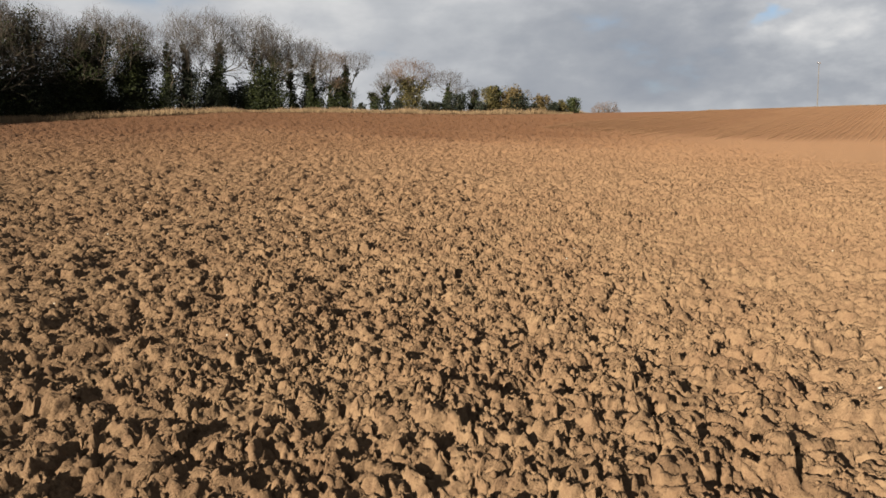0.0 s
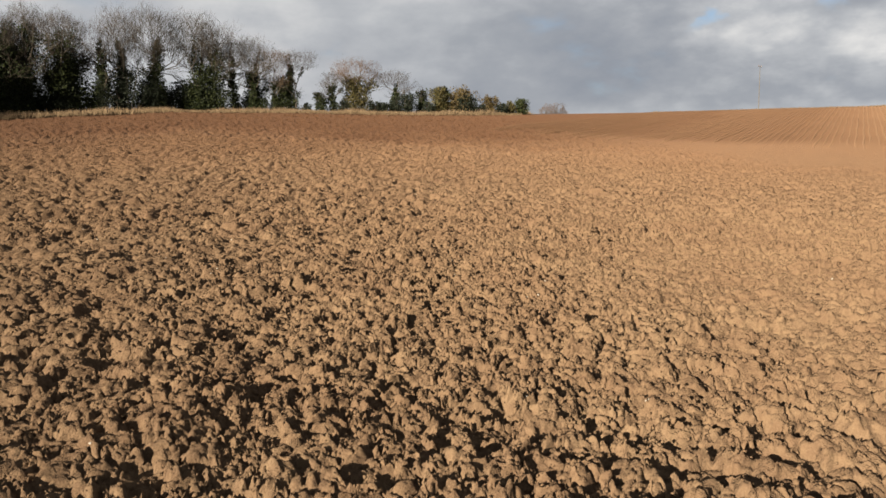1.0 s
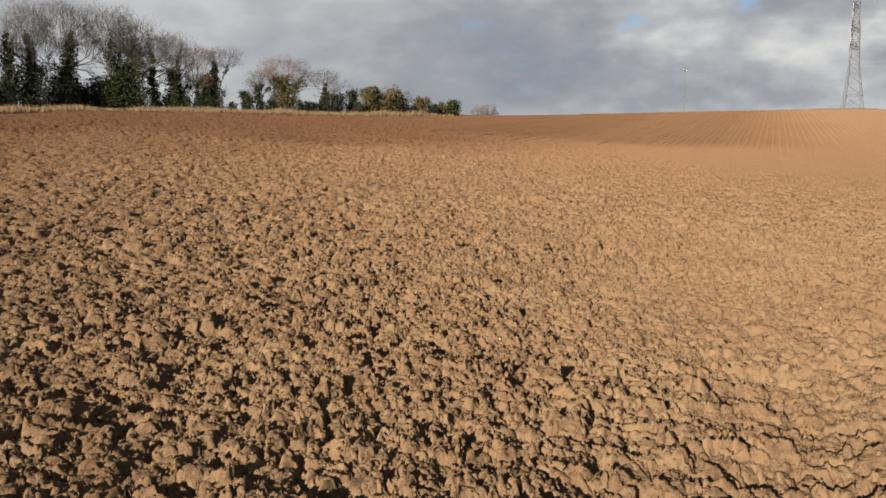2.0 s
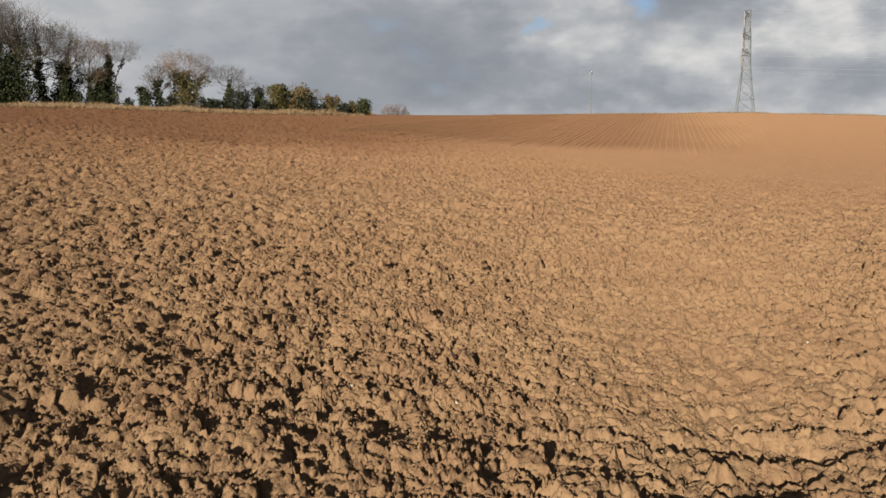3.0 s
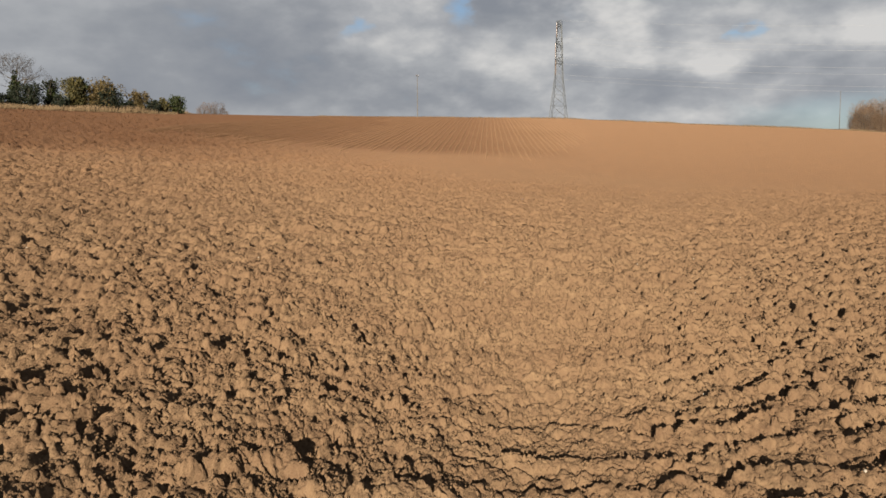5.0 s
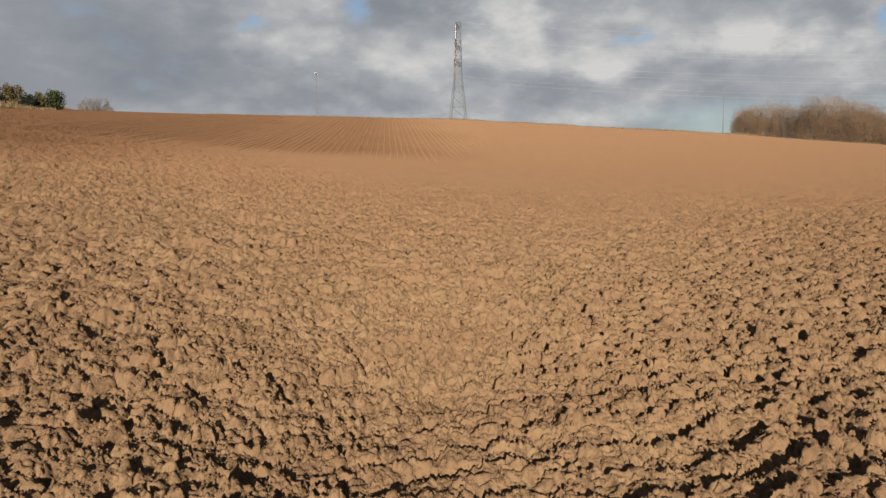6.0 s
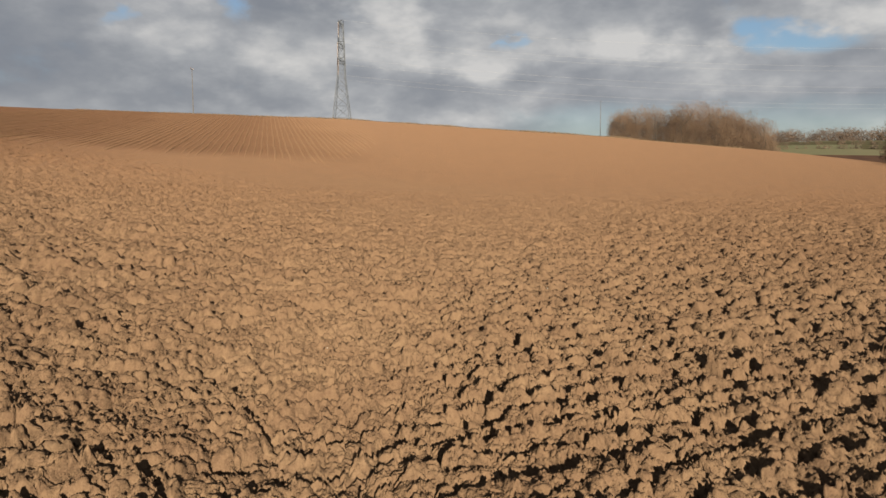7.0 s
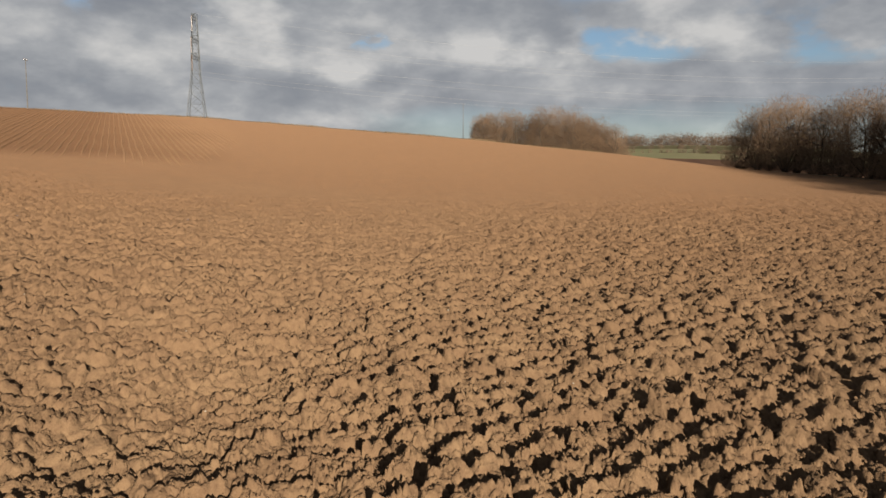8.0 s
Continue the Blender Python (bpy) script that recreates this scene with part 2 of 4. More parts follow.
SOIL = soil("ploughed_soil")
SOIL_FAR = soil("drilled_soil", 1.0, 0.14)
PASTURE = mottled("pasture", (0.044, 0.054, 0.019), (0.073, 0.073, 0.029), 0.02, c=(0.102, 0.078, 0.047))
VERGE = mottled("verge_turf", (0.050, 0.041, 0.022), (0.094, 0.072, 0.040), 0.6, c=(0.106, 0.081, 0.046))
DAMP_SOIL = mottled("damp_soil", (0.034, 0.018, 0.013), (0.053, 0.030, 0.018), 0.08, 0.95, 0.05)
SCRUB = mottled("rough_scrub", (0.030, 0.028, 0.014), (0.056, 0.048, 0.024), 0.09, 0.95, 0.05)
STRAW = leafy("dry_grass", (0.061, 0.041, 0.023), (0.122, 0.085, 0.049), 0.8)
BARK = mottled("bark", (0.025, 0.022, 0.016), (0.052, 0.043, 0.033), 3.0, 0.9, 0.1, 0.03)
TWIG = mottled("twig_bark", (0.021, 0.017, 0.013), (0.039, 0.031, 0.023), 0.8, 0.9, 0.1)
TWIG_RED = mottled("reddish_twigs", (0.043, 0.027, 0.017), (0.065, 0.041, 0.025), 0.5, 0.9, 0.1)
# near-black leaf colour carries the shade low in the tree row
IVY_SHADED = leafy("shaded_ivy_leaves", (0.003, 0.005, 0.002), (0.016, 0.020, 0.005), 0.7)
# lit copy of the ivy: sunlight is put into a lighter green
IVY_LIT = leafy("lit_ivy_leaves", (0.007, 0.010, 0.003), (0.020, 0.024, 0.007), 0.6)
# dark evergreen leaves, their colour lowered further to stand in for shade
HEDGE_SHADED = leafy("shaded_hedge_leaves", (0.004, 0.006, 0.003), (0.009, 0.011, 0.006), 0.7)
BUSHLEAF = leafy("autumn_leaves", (0.016, 0.016, 0.006), (0.050, 0.040, 0.014), 0.7)
WOOD_TWIG = mottled("woodland_twigs", (0.071, 0.048, 0.032), (0.122, 0.080, 0.051), 0.12, 0.9, 0.05)
FAR_TWIG = mottled("distant_twigs", (0.050, 0.038, 0.029), (0.080, 0.055, 0.038), 0.03, 0.9, 0.05)
RUSSET = leafy("russet_leaves", (0.027, 0.020, 0.007), (0.063, 0.045, 0.019))
FLINT = mottled("flint", (0.134, 0.112, 0.086), (0.189, 0.166, 0.134), 14.0, 0.6, 0.4)
STEEL = mottled("galvanised_steel", (0.035, 0.039, 0.043), (0.053, 0.059, 0.065), 1.5, 0.55, 0.4)
WIRE = mottled("aluminium_cable", (0.126, 0.126, 0.126), (0.161, 0.161, 0.161), 0.4, 0.4, 0.5)
POLE = mottled("weathered_pole", (0.050, 0.045, 0.040), (0.077, 0.069, 0.059), 2.0, 0.85, 0.15)
GLASS = mottled("brown_insulator", (0.05, 0.03, 0.02), (0.09, 0.05, 0.03), 4.0, 0.25, 0.5)


# ---- mesh helpers ----
def array_mesh(name, co, tri, mat, parent=None, smooth=False, mat_index=None, mats=None):
    """A mesh from numpy arrays; the faces have all the same number of corners."""
    me = bpy.data.meshes.new(name)
    co, tri = np.ascontiguousarray(co, np.float32), np.ascontiguousarray(tri, np.int32)
    k = tri.shape[1]
    me.vertices.add(len(co))
    me.vertices.foreach_set("co", co.ravel())
    me.loops.add(tri.size)
    me.loops.foreach_set("vertex_index", tri.ravel())
    me.polygons.add(len(tri))
    me.polygons.foreach_set("loop_start", np.arange(0, tri.size, k, dtype=np.int32))
    for m in mats or [mat]:
        me.materials.append(m)
    if mat_index is not None:
        me.polygons.foreach_set("material_index", np.ascontiguousarray(mat_index, np.int32))
    if np.any(smooth):
        me.polygons.foreach_set("use_smooth", np.ones(len(tri), bool) & smooth)
    me.update(calc_edges=True)
    ob = new(name, me)
    if parent is not None:
        ob.parent = parent
    return ob


# ---- the ploughed surface ----
def _hash(i, j, k):
    h = (i.astype(np.int64) * 374761393 + j.astype(np.int64) * 668265263 + k * 2147483647) & 0x7FFFFFFF
    h = (h ^ (h >> 13)) * 1274126177 & 0x7FFFFFFF
    h = (h ^ (h >> 16)) * 1103515245 & 0x7FFFFFFF
    return ((h ^ (h >> 11)) & 0xFFFFF) / float(0x100000)


def value_noise(x, y, seed):
    i, j = np.floor(x).astype(np.int64), np.floor(y).astype(np.int64)
    fx, fy = x - i, y - j
    fx, fy = fx * fx * (3 - 2 * fx), fy * fy * (3 - 2 * fy)
    a, b = _hash(i, j, seed), _hash(i + 1, j, seed)
    c, d = _hash(i, j + 1, seed), _hash(i + 1, j + 1, seed)
    return (a * (1 - fx) + b * fx) * (1 - fy) + (c * (1 - fx) + d * fx) * fy - 0.5


def fbm(x, y, seed, octaves=3):
    s, a = 0.0, 1.0
    for o in range(octaves):
        s = s + a * value_noise(x * 2 ** o, y * 2 ** o, seed + 17 * o)
        a *= 0.5
    return s


def clod_layer(x, y, size, seed, cell, pits=0.0):
    """Broken lumps: each cell a tilted chunk with its own height, crevices between, here and there a pit."""
    u, v = x / size, y / size
    i0, j0 = np.floor(u).astype(np.int64), np.floor(v).astype(np.int64)
    f1 = np.full(x.shape, 9.0)
    f2 = np.full(x.shape, 9.0)
    top = np.zeros(x.shape)
    for di in (-1, 0, 1):
        for dj in (-1, 0, 1):
            i, j = i0 + di, j0 + dj
            px = i + 0.5 + 0.9 * (_hash(i, j, seed) - 0.5)
            py = j + 0.5 + 0.9 * (_hash(i, j, seed + 1) - 0.5)
            du, dv = u - px, v - py
            d = np.sqrt(du * du + dv * dv) * (0.8 + 0.4 * _hash(i, j, seed + 5))
            tilt = du * (_hash(i, j, seed + 2) - 0.5) + dv * (_hash(i, j, seed + 3) - 0.5)
            h = _hash(i, j, seed + 4) ** 1.3 + 1.15 * tilt
            if pits:
                h = h - 1.25 * (_hash(i, j, seed + 6) < pits)
            closer = d < f1
            f2 = np.where(closer, f1, np.minimum(f2, d))
            top = np.where(closer, h, top)
            f1 = np.where(closer, d, f1)
    edge = np.clip((f2 - f1) / np.maximum(0.30, 1.5 * cell / size), 0, 1)
    edge = 1 - (1 - edge) ** 1.7
    return size * (edge - 0.5) * (0.45 + 0.6 * np.maximum(top, 0)) + size * 0.45 * top


FURROW = radians(104)      # bearing of the headland furrows
FX, FY = math.sin(FURROW), math.cos(FURROW)


def slabs(x, y):
    """Where the furrow slices lie whole, 1, and where they are broken up, 0."""
    return np.clip(0.5 + 0.30 * (x - 4.5) - 0.06 * (y - 12) + 1.5 * fbm(x * 0.21, y * 0.21, 14, 2), 0.0, 1)


def worked(x, y):
    """Where the harrow has broken the clods down: 1 on the fine seedbed below the sown land, 0 on the rough."""
    az, d = np.degrees(np.arctan2(x - CX, y - CY)), np.hypot(x - CX, y - CY)
    start = np.interp(az, [-5, 8, 20, 31, 45, 62, 80], [140, 105, 58, 30, 24, 44, 60]) + 9 * fbm(x * 0.05, y * 0.05, 16, 2)
    k = np.clip((d - start) / np.interp(az, [8, 20, 60], [60, 34, 40]), 0, 1)
    return k * k * (3 - 2 * k)


def tilth(x, y, cell):
    """Height of the clods over the bare land, for points whose mesh cell has the given size."""
    wx = x + 0.10 * fbm(x * 3.1, y * 3.1, 5) + 0.05 * fbm(x * 9, y * 9, 6, 2)
    wy = y + 0.10 * fbm(x * 3.1 + 40, y * 3.1, 7) + 0.05 * fbm(x * 9 + 9, y * 9, 8, 2)
    along, across = wx * FX + wy * FY, wx * FY - wy * FX
    whole = slabs(x, y)
    soft = np.clip(1.25 - cell / 0.4, 0, 1)
    z = 0.16 * fbm(x * 0.8, y * 0.8, 11, 3)
    # furrow slices: each rises gently from the sun's side and breaks off behind
    slice_ = np.mod(-across / 0.56 + 0.9 * fbm(x * 0.5, y * 0.5, 12, 3), 1.0)
    drop = np.minimum(slice_, (1 - slice_) / np.maximum(0.09, 1.6 * cell / 0.56))
    force = np.clip(0.55 + 0.10 * (x - 1.0) + 1.3 * fbm(x * 0.7, y * 0.7, 15, 2), 0.1, 1.25)
    z = z + (0.13 + 0.06 * np.clip((x - 5) / 5, 0, 1)) * force * soft * (drop - 0.5)
    su, sv = along * (1 - 0.22 * whole), across
    # a calmer patch, where the slices lie whole and flat
    calm = np.exp(-((x - 6.5) / 3.4) ** 2 - ((y - 15.0) / 3.6) ** 2)
    rough = (1.05 + 0.1 * np.clip((x - 6) / 6, 0, 1)) * (1 - 0.35 * calm)
    # the ploughing is coarser up the slope and to the west
    az = np.degrees(np.arctan2(x - CX, y - CY))
    rough = rough * (1 + 0.65 * np.clip((np.hypot(x - CX, y - CY) - 9) / 14, 0, 1) * np.interp(az, [-5, 18, 45, 60], [1.0, 0.15, 0.2, 0.9]))
    for size, seed, amp, pits in ((0.46, 21, 0.21, 0.05), (0.23, 31, 0.27, 0.11), (0.115, 41, 0.46, 0.14), (0.060, 51, 0.70, 0.12), (0.034, 81, 0.72, 0.08)):
        keep = np.clip(1.9 - 1.7 * cell / size, 0, 1)
        idx = keep > 0
        part = np.zeros(x.shape)
        part[idx] = clod_layer(su[idx] + size * 1.7, sv[idx], size, seed, cell[idx], pits) * keep[idx] * rough[idx]
        z = z + amp * part
    return (z - 0.10) * (1 - 0.88 * worked(x, y))


def steps(lo, hi, first, grow):
    out, step, d = [], first, lo
    while d < hi:
        out.append(d)
        d += step
        step *= grow
    return out


# one sheet: square blocks of clods near the walk, finer the nearer it passes, and rings of land beyond
OX, OY = 0.0, -1.0
PASS = np.array([(0.0, 6.2), (1.0, 13.0), (4.0, 17.0), (8.5, 20.5)])
BLOCK = 1.28
TURN = radians(25)                      # the blocks look up the field
TC, TS = math.cos(TURN), math.sin(TURN)
WP, WQ0, WQ1 = 49.92, -20.48, 61.44     # half-width, near and far edge of the blocks


def from_pass(x, y):
    """Distance to the strip of ground that the walk passes over."""
    d = np.full(np.shape(x), 1e9)
    for (ax, ay), (bx, by) in zip(PASS[:-1], PASS[1:]):
        ux, uy = bx - ax, by - ay
        t = np.clip(((x - ax) * ux + (y - ay) * uy) / (ux * ux + uy * uy), 0, 1)
        d = np.minimum(d, np.hypot(x - ax - t * ux, y - ay - t * uy))
    return d


def mesh_size(x, y):
    """Size of the mesh cells that a place deserves."""
    d = from_pass(x, y)
    az, r = np.degrees(np.arctan2(x - OX, y - OY)), np.hypot(x - OX, y - OY)
    ahead = (az > -40) & (az < 88) & (r > 4.2)
    return np.where(ahead, np.maximum(0.0155, 0.0028 * (4.6 + 1.2 * d)), np.where(d < 16, 0.08, 0.2))


def ploughed(x, y, cell):
    """Places on the ploughed surface over the plan: clods, grit and leaning sides."""
    z = land(x, y) + tilth(x, y, cell)
    grit = np.clip(cell / 0.08 - 0.5, 0, 1) * np.clip(1.5 - cell / 0.5, 0, 1)
    chance = _hash(np.floor(x * 97).astype(np.int64), np.floor(y * 97).astype(np.int64), 71)
    z = z + grit * (0.12 * chance ** 3 - 0.15 * (1 - chance) ** 6 - 0.01) * (1 - 0.85 * worked(x, y))
    k = np.clip(1.5 - cell / 0.12, 0, 1)
    lx = x + k * (0.10 * fbm(x * 6.5, y * 6.5, 61, 2) + 0.022 * fbm(x * 27, y * 27, 63, 2))
    ly = y + k * (0.10 * fbm(x * 6.5 + 31, y * 6.5, 62, 2) + 0.022 * fbm(x * 27 + 7, y * 27, 64, 2))
    return np.stack([lx, ly, z], -1)


def block_net(n, m):
    """Corners in the unit square, rim and faces of one block, n cells wide and m deep, with a lip that dips under its neighbours."""
    gx, gy = np.meshgrid(np.linspace(0, 1, n + 1), np.linspace(0, 1, m + 1))
    i = np.arange((n + 1) * (m + 1)).reshape(m + 1, n + 1)
    q = np.stack([i[:-1, :-1], i[:-1, 1:], i[1:, 1:], i[1:, :-1]], -1).reshape(-1, 4)
    rim = np.concatenate([i[0, :-1], i[:-1, -1], i[-1, :0:-1], i[:0:-1, 0]])
    low = np.arange(len(rim)) + (n + 1) * (m + 1)
    side = np.stack([rim, low, np.roll(low, -1), np.roll(rim, -1)], -1)
    gx, gy = gx.ravel(), gy.ravel()
    out = np.stack([(gx[rim] == 1) * 1.0 - (gx[rim] == 0), (gy[rim] == 1) * 1.0 - (gy[rim] == 0)], -1)
    return gx, gy, rim, out, np.concatenate([q, side])


bp, bq = np.meshgrid(np.arange(-WP, WP - 0.1, BLOCK), np.arange(WQ0, WQ1 - 0.1, BLOCK))
bp, bq = bp.ravel(), bq.ravel()
mid_p, mid_q = bp + BLOCK / 2, bq + BLOCK / 2
mid_x, mid_y = mid_p * TC + mid_q * TS, mid_q * TC - mid_p * TS
want = np.ceil(BLOCK / mesh_size(mid_x, mid_y)).astype(int)
grades = np.array([4, 8, 12, 16, 20, 24, 32, 40, 52, 68, 88])
want = grades[np.minimum(np.searchsorted(grades, want), len(grades) - 1)]
# farther off, a cell is longer than it is wide
far_off = np.interp(from_pass(mid_x, mid_y), [2.5, 6, 16], [1.0, 1.25, 1.75])
deep = np.maximum(4, np.round(want / np.round(far_off * 4) * 4).astype(int))
all_points, all_faces, count = [], [], 0
for n, m in sorted(set(zip(want.tolist(), deep.tolist()))):
    gx, gy, rim, out, net = block_net(n, m)
    pick = (want == n) & (deep == m)
    p, q = bp[pick][:, None] + gx[None] * BLOCK, bq[pick][:, None] + gy[None] * BLOCK
    x, y = p * TC + q * TS, q * TC - p * TS
    top = ploughed(x, y, mesh_size(x, y))
    side = min(BLOCK / n, 0.04)
    lip = np.stack([out[:, 0] * TC + out[:, 1] * TS, out[:, 1] * TC - out[:, 0] * TS, np.full(len(rim), -0.6)], -1) * side - np.array([0, 0, 0.01])
    top = np.concatenate([top, top[:, rim] + lip[None]], 1)
    all_points.append(top.reshape(-1, 3))
    all_faces.append((net[None] + (count + np.arange(len(top)) * top.shape[1])[:, None, None]).reshape(-1, 4))
    count += top.shape[0] * top.shape[1]

rings = np.array([0.0] + steps(6, 40, 3.0, 1.0) + steps(40, 75, 0.33, 1.003) + steps(75, 125, 0.45, 1.01) + steps(125, 260, 0.9, 1.03) + steps(260, 5200, 6.0, 1.10))
spokes = np.radians(np.concatenate([np.arange(-50, -38, 0.5), np.arange(-38, 80, 0.125), np.arange(80, 90, 0.3), np.arange(90, 310, 5.0)]))
RR, AA = np.meshgrid(rings, spokes, indexing="ij")
XX, YY = OX + RR * np.sin(AA), OY + RR * np.cos(AA)
cell = np.maximum(0.4 * np.gradient(rings)[:, None], RR * np.gradient(spokes)[None, :])
ZZ = land(XX, YY)
near = (cell < 0.9) & (RR > 38)
ZZ[near] = ploughed(XX[near], YY[near], np.maximum(cell[near], 0.1))[:, 2]
PP, QQ = XX * TC - YY * TS, XX * TS + YY * TC
over = np.minimum.reduce([PP + WP, WP - PP, QQ - WQ0, WQ1 - QQ])
ZZ -= 0.4 * np.clip((over - 0.2) / 0.4, 0, 1)
nr, ns = XX.shape
idx = np.arange(nr * ns).reshape(nr, ns)
nxt = np.roll(idx, -1, axis=1)
quads = np.stack([idx[:-1], idx[1:], nxt[1:], nxt[:-1]], -1)[:, :, ::-1].reshape(-1, 4)
quads = quads[over.ravel()[quads].min(axis=1) < 3.0]
points = np.concatenate([np.concatenate(all_points), np.stack([XX, YY, ZZ], -1).reshape(-1, 3)])
quads = np.concatenate([np.concatenate(all_faces), quads + count])
mid_x, mid_y = points[quads][:, :, 0].mean(axis=1) - CX, points[quads][:, :, 1].mean(axis=1) - CY


def field_edge(az):
    """How far the ploughed land reaches, by bearing."""
    return np.interp(az, [-180, -60, -33, -17, 0, 10, 20, 60, 67, 75, 83, 110, 180], [140, 104, 105, 117, 131, 144, 420, 420, 330, 146, 121, 58, 110])


maz, mr = np.degrees(np.arctan2(mid_x, mid_y)), np.hypot(mid_x, mid_y)
edge = field_edge(maz)
zone = np.where(mr < edge, 0, np.where(mr < edge + 14, 1, 2))
zone[(mr > 430) & (mr < 565)] = 3
zone[(mr > 640) & (mr < 668) | (maz > 74.5) & (mr > 600) & (mr < 625)] = 4
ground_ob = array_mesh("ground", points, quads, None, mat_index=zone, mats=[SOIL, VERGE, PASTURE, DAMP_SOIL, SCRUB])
tagged(ground_ob, "ploughed brown loam field with rough broken clods and furrows", "field", kind="structure")


# ---- drilled rows up the slope ----
def drill_rows():
    a = radians(33)
    ax, ay = math.sin(a), math.cos(a)
    rng = np.random.default_rng(4)
    for off in np.arange(-42, 20, 0.74):
        start = 80 + rng.uniform(-5, 5) + 0.10 * max(0, -off) + 3.5 * max(0, off - 5)
        s = np.arange(start, 212, 3.2)
        o = off + 0.05 * np.sin(s * 0.31 + off) + rng.uniform(-0.06, 0.06)
        wide = rng.uniform(0.19, 0.25)
        tall = rng.uniform(0.17, 0.24) * min(1.0, max(0.2, (20 - off) / 13), max(0.65, (42 + off) / 30))
        sink = 0.22 * np.clip(1 - (s - start) / 9, 0, 1)
        co, fa, base = [], [], 0
        for w, h in ((-wide, 0.0), (-0.05, 1.0), (0.07, 0.92), (wide, 0.0)):
            x = CX + ax * s + ay * (o + w)
            y = CY + ay * s - ax * (o + w)
            z = land(x, y) - 0.05 - sink + h * tall * rng.uniform(0.75, 1.2, len(s)) - (0.22 if h == 0 else 0)
            co.extend(zip(x, y, z))
        n = len(s)
        for j in range(3):
            for i in range(n - 1):
                p = base + j * n + i
                fa.append((p, p + n, p + n + 1, p + 1))
        array_mesh("soil_ridge", np.array(co), np.array(fa), SOIL_FAR, ground_ob)


drill_rows()


# ---- clods and stones ----
def icosphere(sub):
    bm = bmesh.new()
    bmesh.ops.create_icosphere(bm, subdivisions=sub, radius=1.0)
    co = np.array([v.co[:] for v in bm.verts])
    tri = np.array([[v.index for v in f.verts] for f in bm.faces])
    bm.free()
    return co, tri


def octahedron():
    co = np.array([(1, 0, 0), (-1, 0, 0), (0, 1, 0), (0, -1, 0), (0, 0, 1), (0, 0, -1)], float)
    tri = np.array([(0, 2, 4), (2, 1, 4), (1, 3, 4), (3, 0, 4), (2, 0, 5), (1, 2, 5), (3, 1, 5), (0, 3, 5)])
    return co, tri


def lumps(sub, count, seed, rough=0.38):
    """Angular lumps: a ball cut by random planes and roughened."""
    rng = np.random.default_rng(seed)
    co, tri = icosphere(sub) if sub else octahedron()
    out = []
    for _ in range(count):
        c = co.copy()
        for _ in range(9):
            d = rng.normal(size=3)
            d /= np.linalg.norm(d)
            cut = rng.uniform(0.45, 0.85)
            over = np.maximum(c @ d - cut, 0)
            c -= over[:, None] * d[None, :] * 0.9
        k = rng.normal(size=(5, 3)) * 2.6
        ph = rng.uniform(0, 6.28, 5)
        n = sum(np.sin(co @ k[i] + ph[i]) for i in range(5)) / 5
        for f in (6.0, 12.0) if sub > 1 else ():
            k = rng.normal(size=(7, 3)) * f
            n = n + 0.55 / f * 4.0 * sum(np.abs(np.sin(co @ k[i] + ph[i % 5])) for i in range(7)) / 7
        c *= (1 + rough * (n - 0.3) + rng.uniform(-0.09, 0.09, len(co)))[:, None]
        c *= rng.uniform(0.7, 1.3, 3)[None, :] * np.array([1, 1, 0.72])
        out.append(c)
    return out, tri


def turns(rng, n, lean=0.5):
    """Random turns: any way about the upright, and a lean."""
    a, b, c = rng.uniform(0, 2 * math.pi, n), rng.normal(0, lean, n), rng.normal(0, lean, n)
    ca, sa_, cb, sb, cc, sc = np.cos(a), np.sin(a), np.cos(b), np.sin(b), np.cos(c), np.sin(c)
    o, e = np.zeros(n), np.ones(n)
    rz = np.stack([np.stack([ca, -sa_, o], -1), np.stack([sa_, ca, o], -1), np.stack([o, o, e], -1)], 1)
    ry = np.stack([np.stack([cb, o, sb], -1), np.stack([o, e, o], -1), np.stack([-sb, o, cb], -1)], 1)
    rx = np.stack([np.stack([e, o, o], -1), np.stack([o, cc, -sc], -1), np.stack([o, sc, cc], -1)], 1)
    return rz @ ry @ rx


def strew(name, x, y, z, size, variants, tri, rng, mat, lean=0.5):
    """All lumps at the given places as one mesh."""
    kind = rng.integers(0, len(variants), len(x))
    rot = turns(rng, len(x), lean)
    base = np.stack(variants)[kind] * size[:, None, None]
    co = np.einsum("nij,nkj->nki", rot, base) + np.stack([x, y, z], -1)[:, None, :]
    nv = base.shape[1]
    f = tri[None] + (np.arange(len(x)) * nv)[:, None, None]
    return array_mesh(name, co.reshape(-1, 3), f.reshape(-1, 3), mat)


def wedge(rng, n, r0, r1, az0, az1, power=1.0):
    """Random places in a ring sector about the start of the walk."""
    t = rng.uniform(0, 1, n) ** power
    r = np.sqrt(r0 * r0 + (r1 * r1 - r0 * r0) * t)
    a = np.radians(rng.uniform(az0, az1, n))
    return OX + r * np.sin(a), OY + r * np.cos(a)


def surface(x, y, cell=0.055):
    return land(x, y) + tilth(x, y, np.full(x.shape, cell))


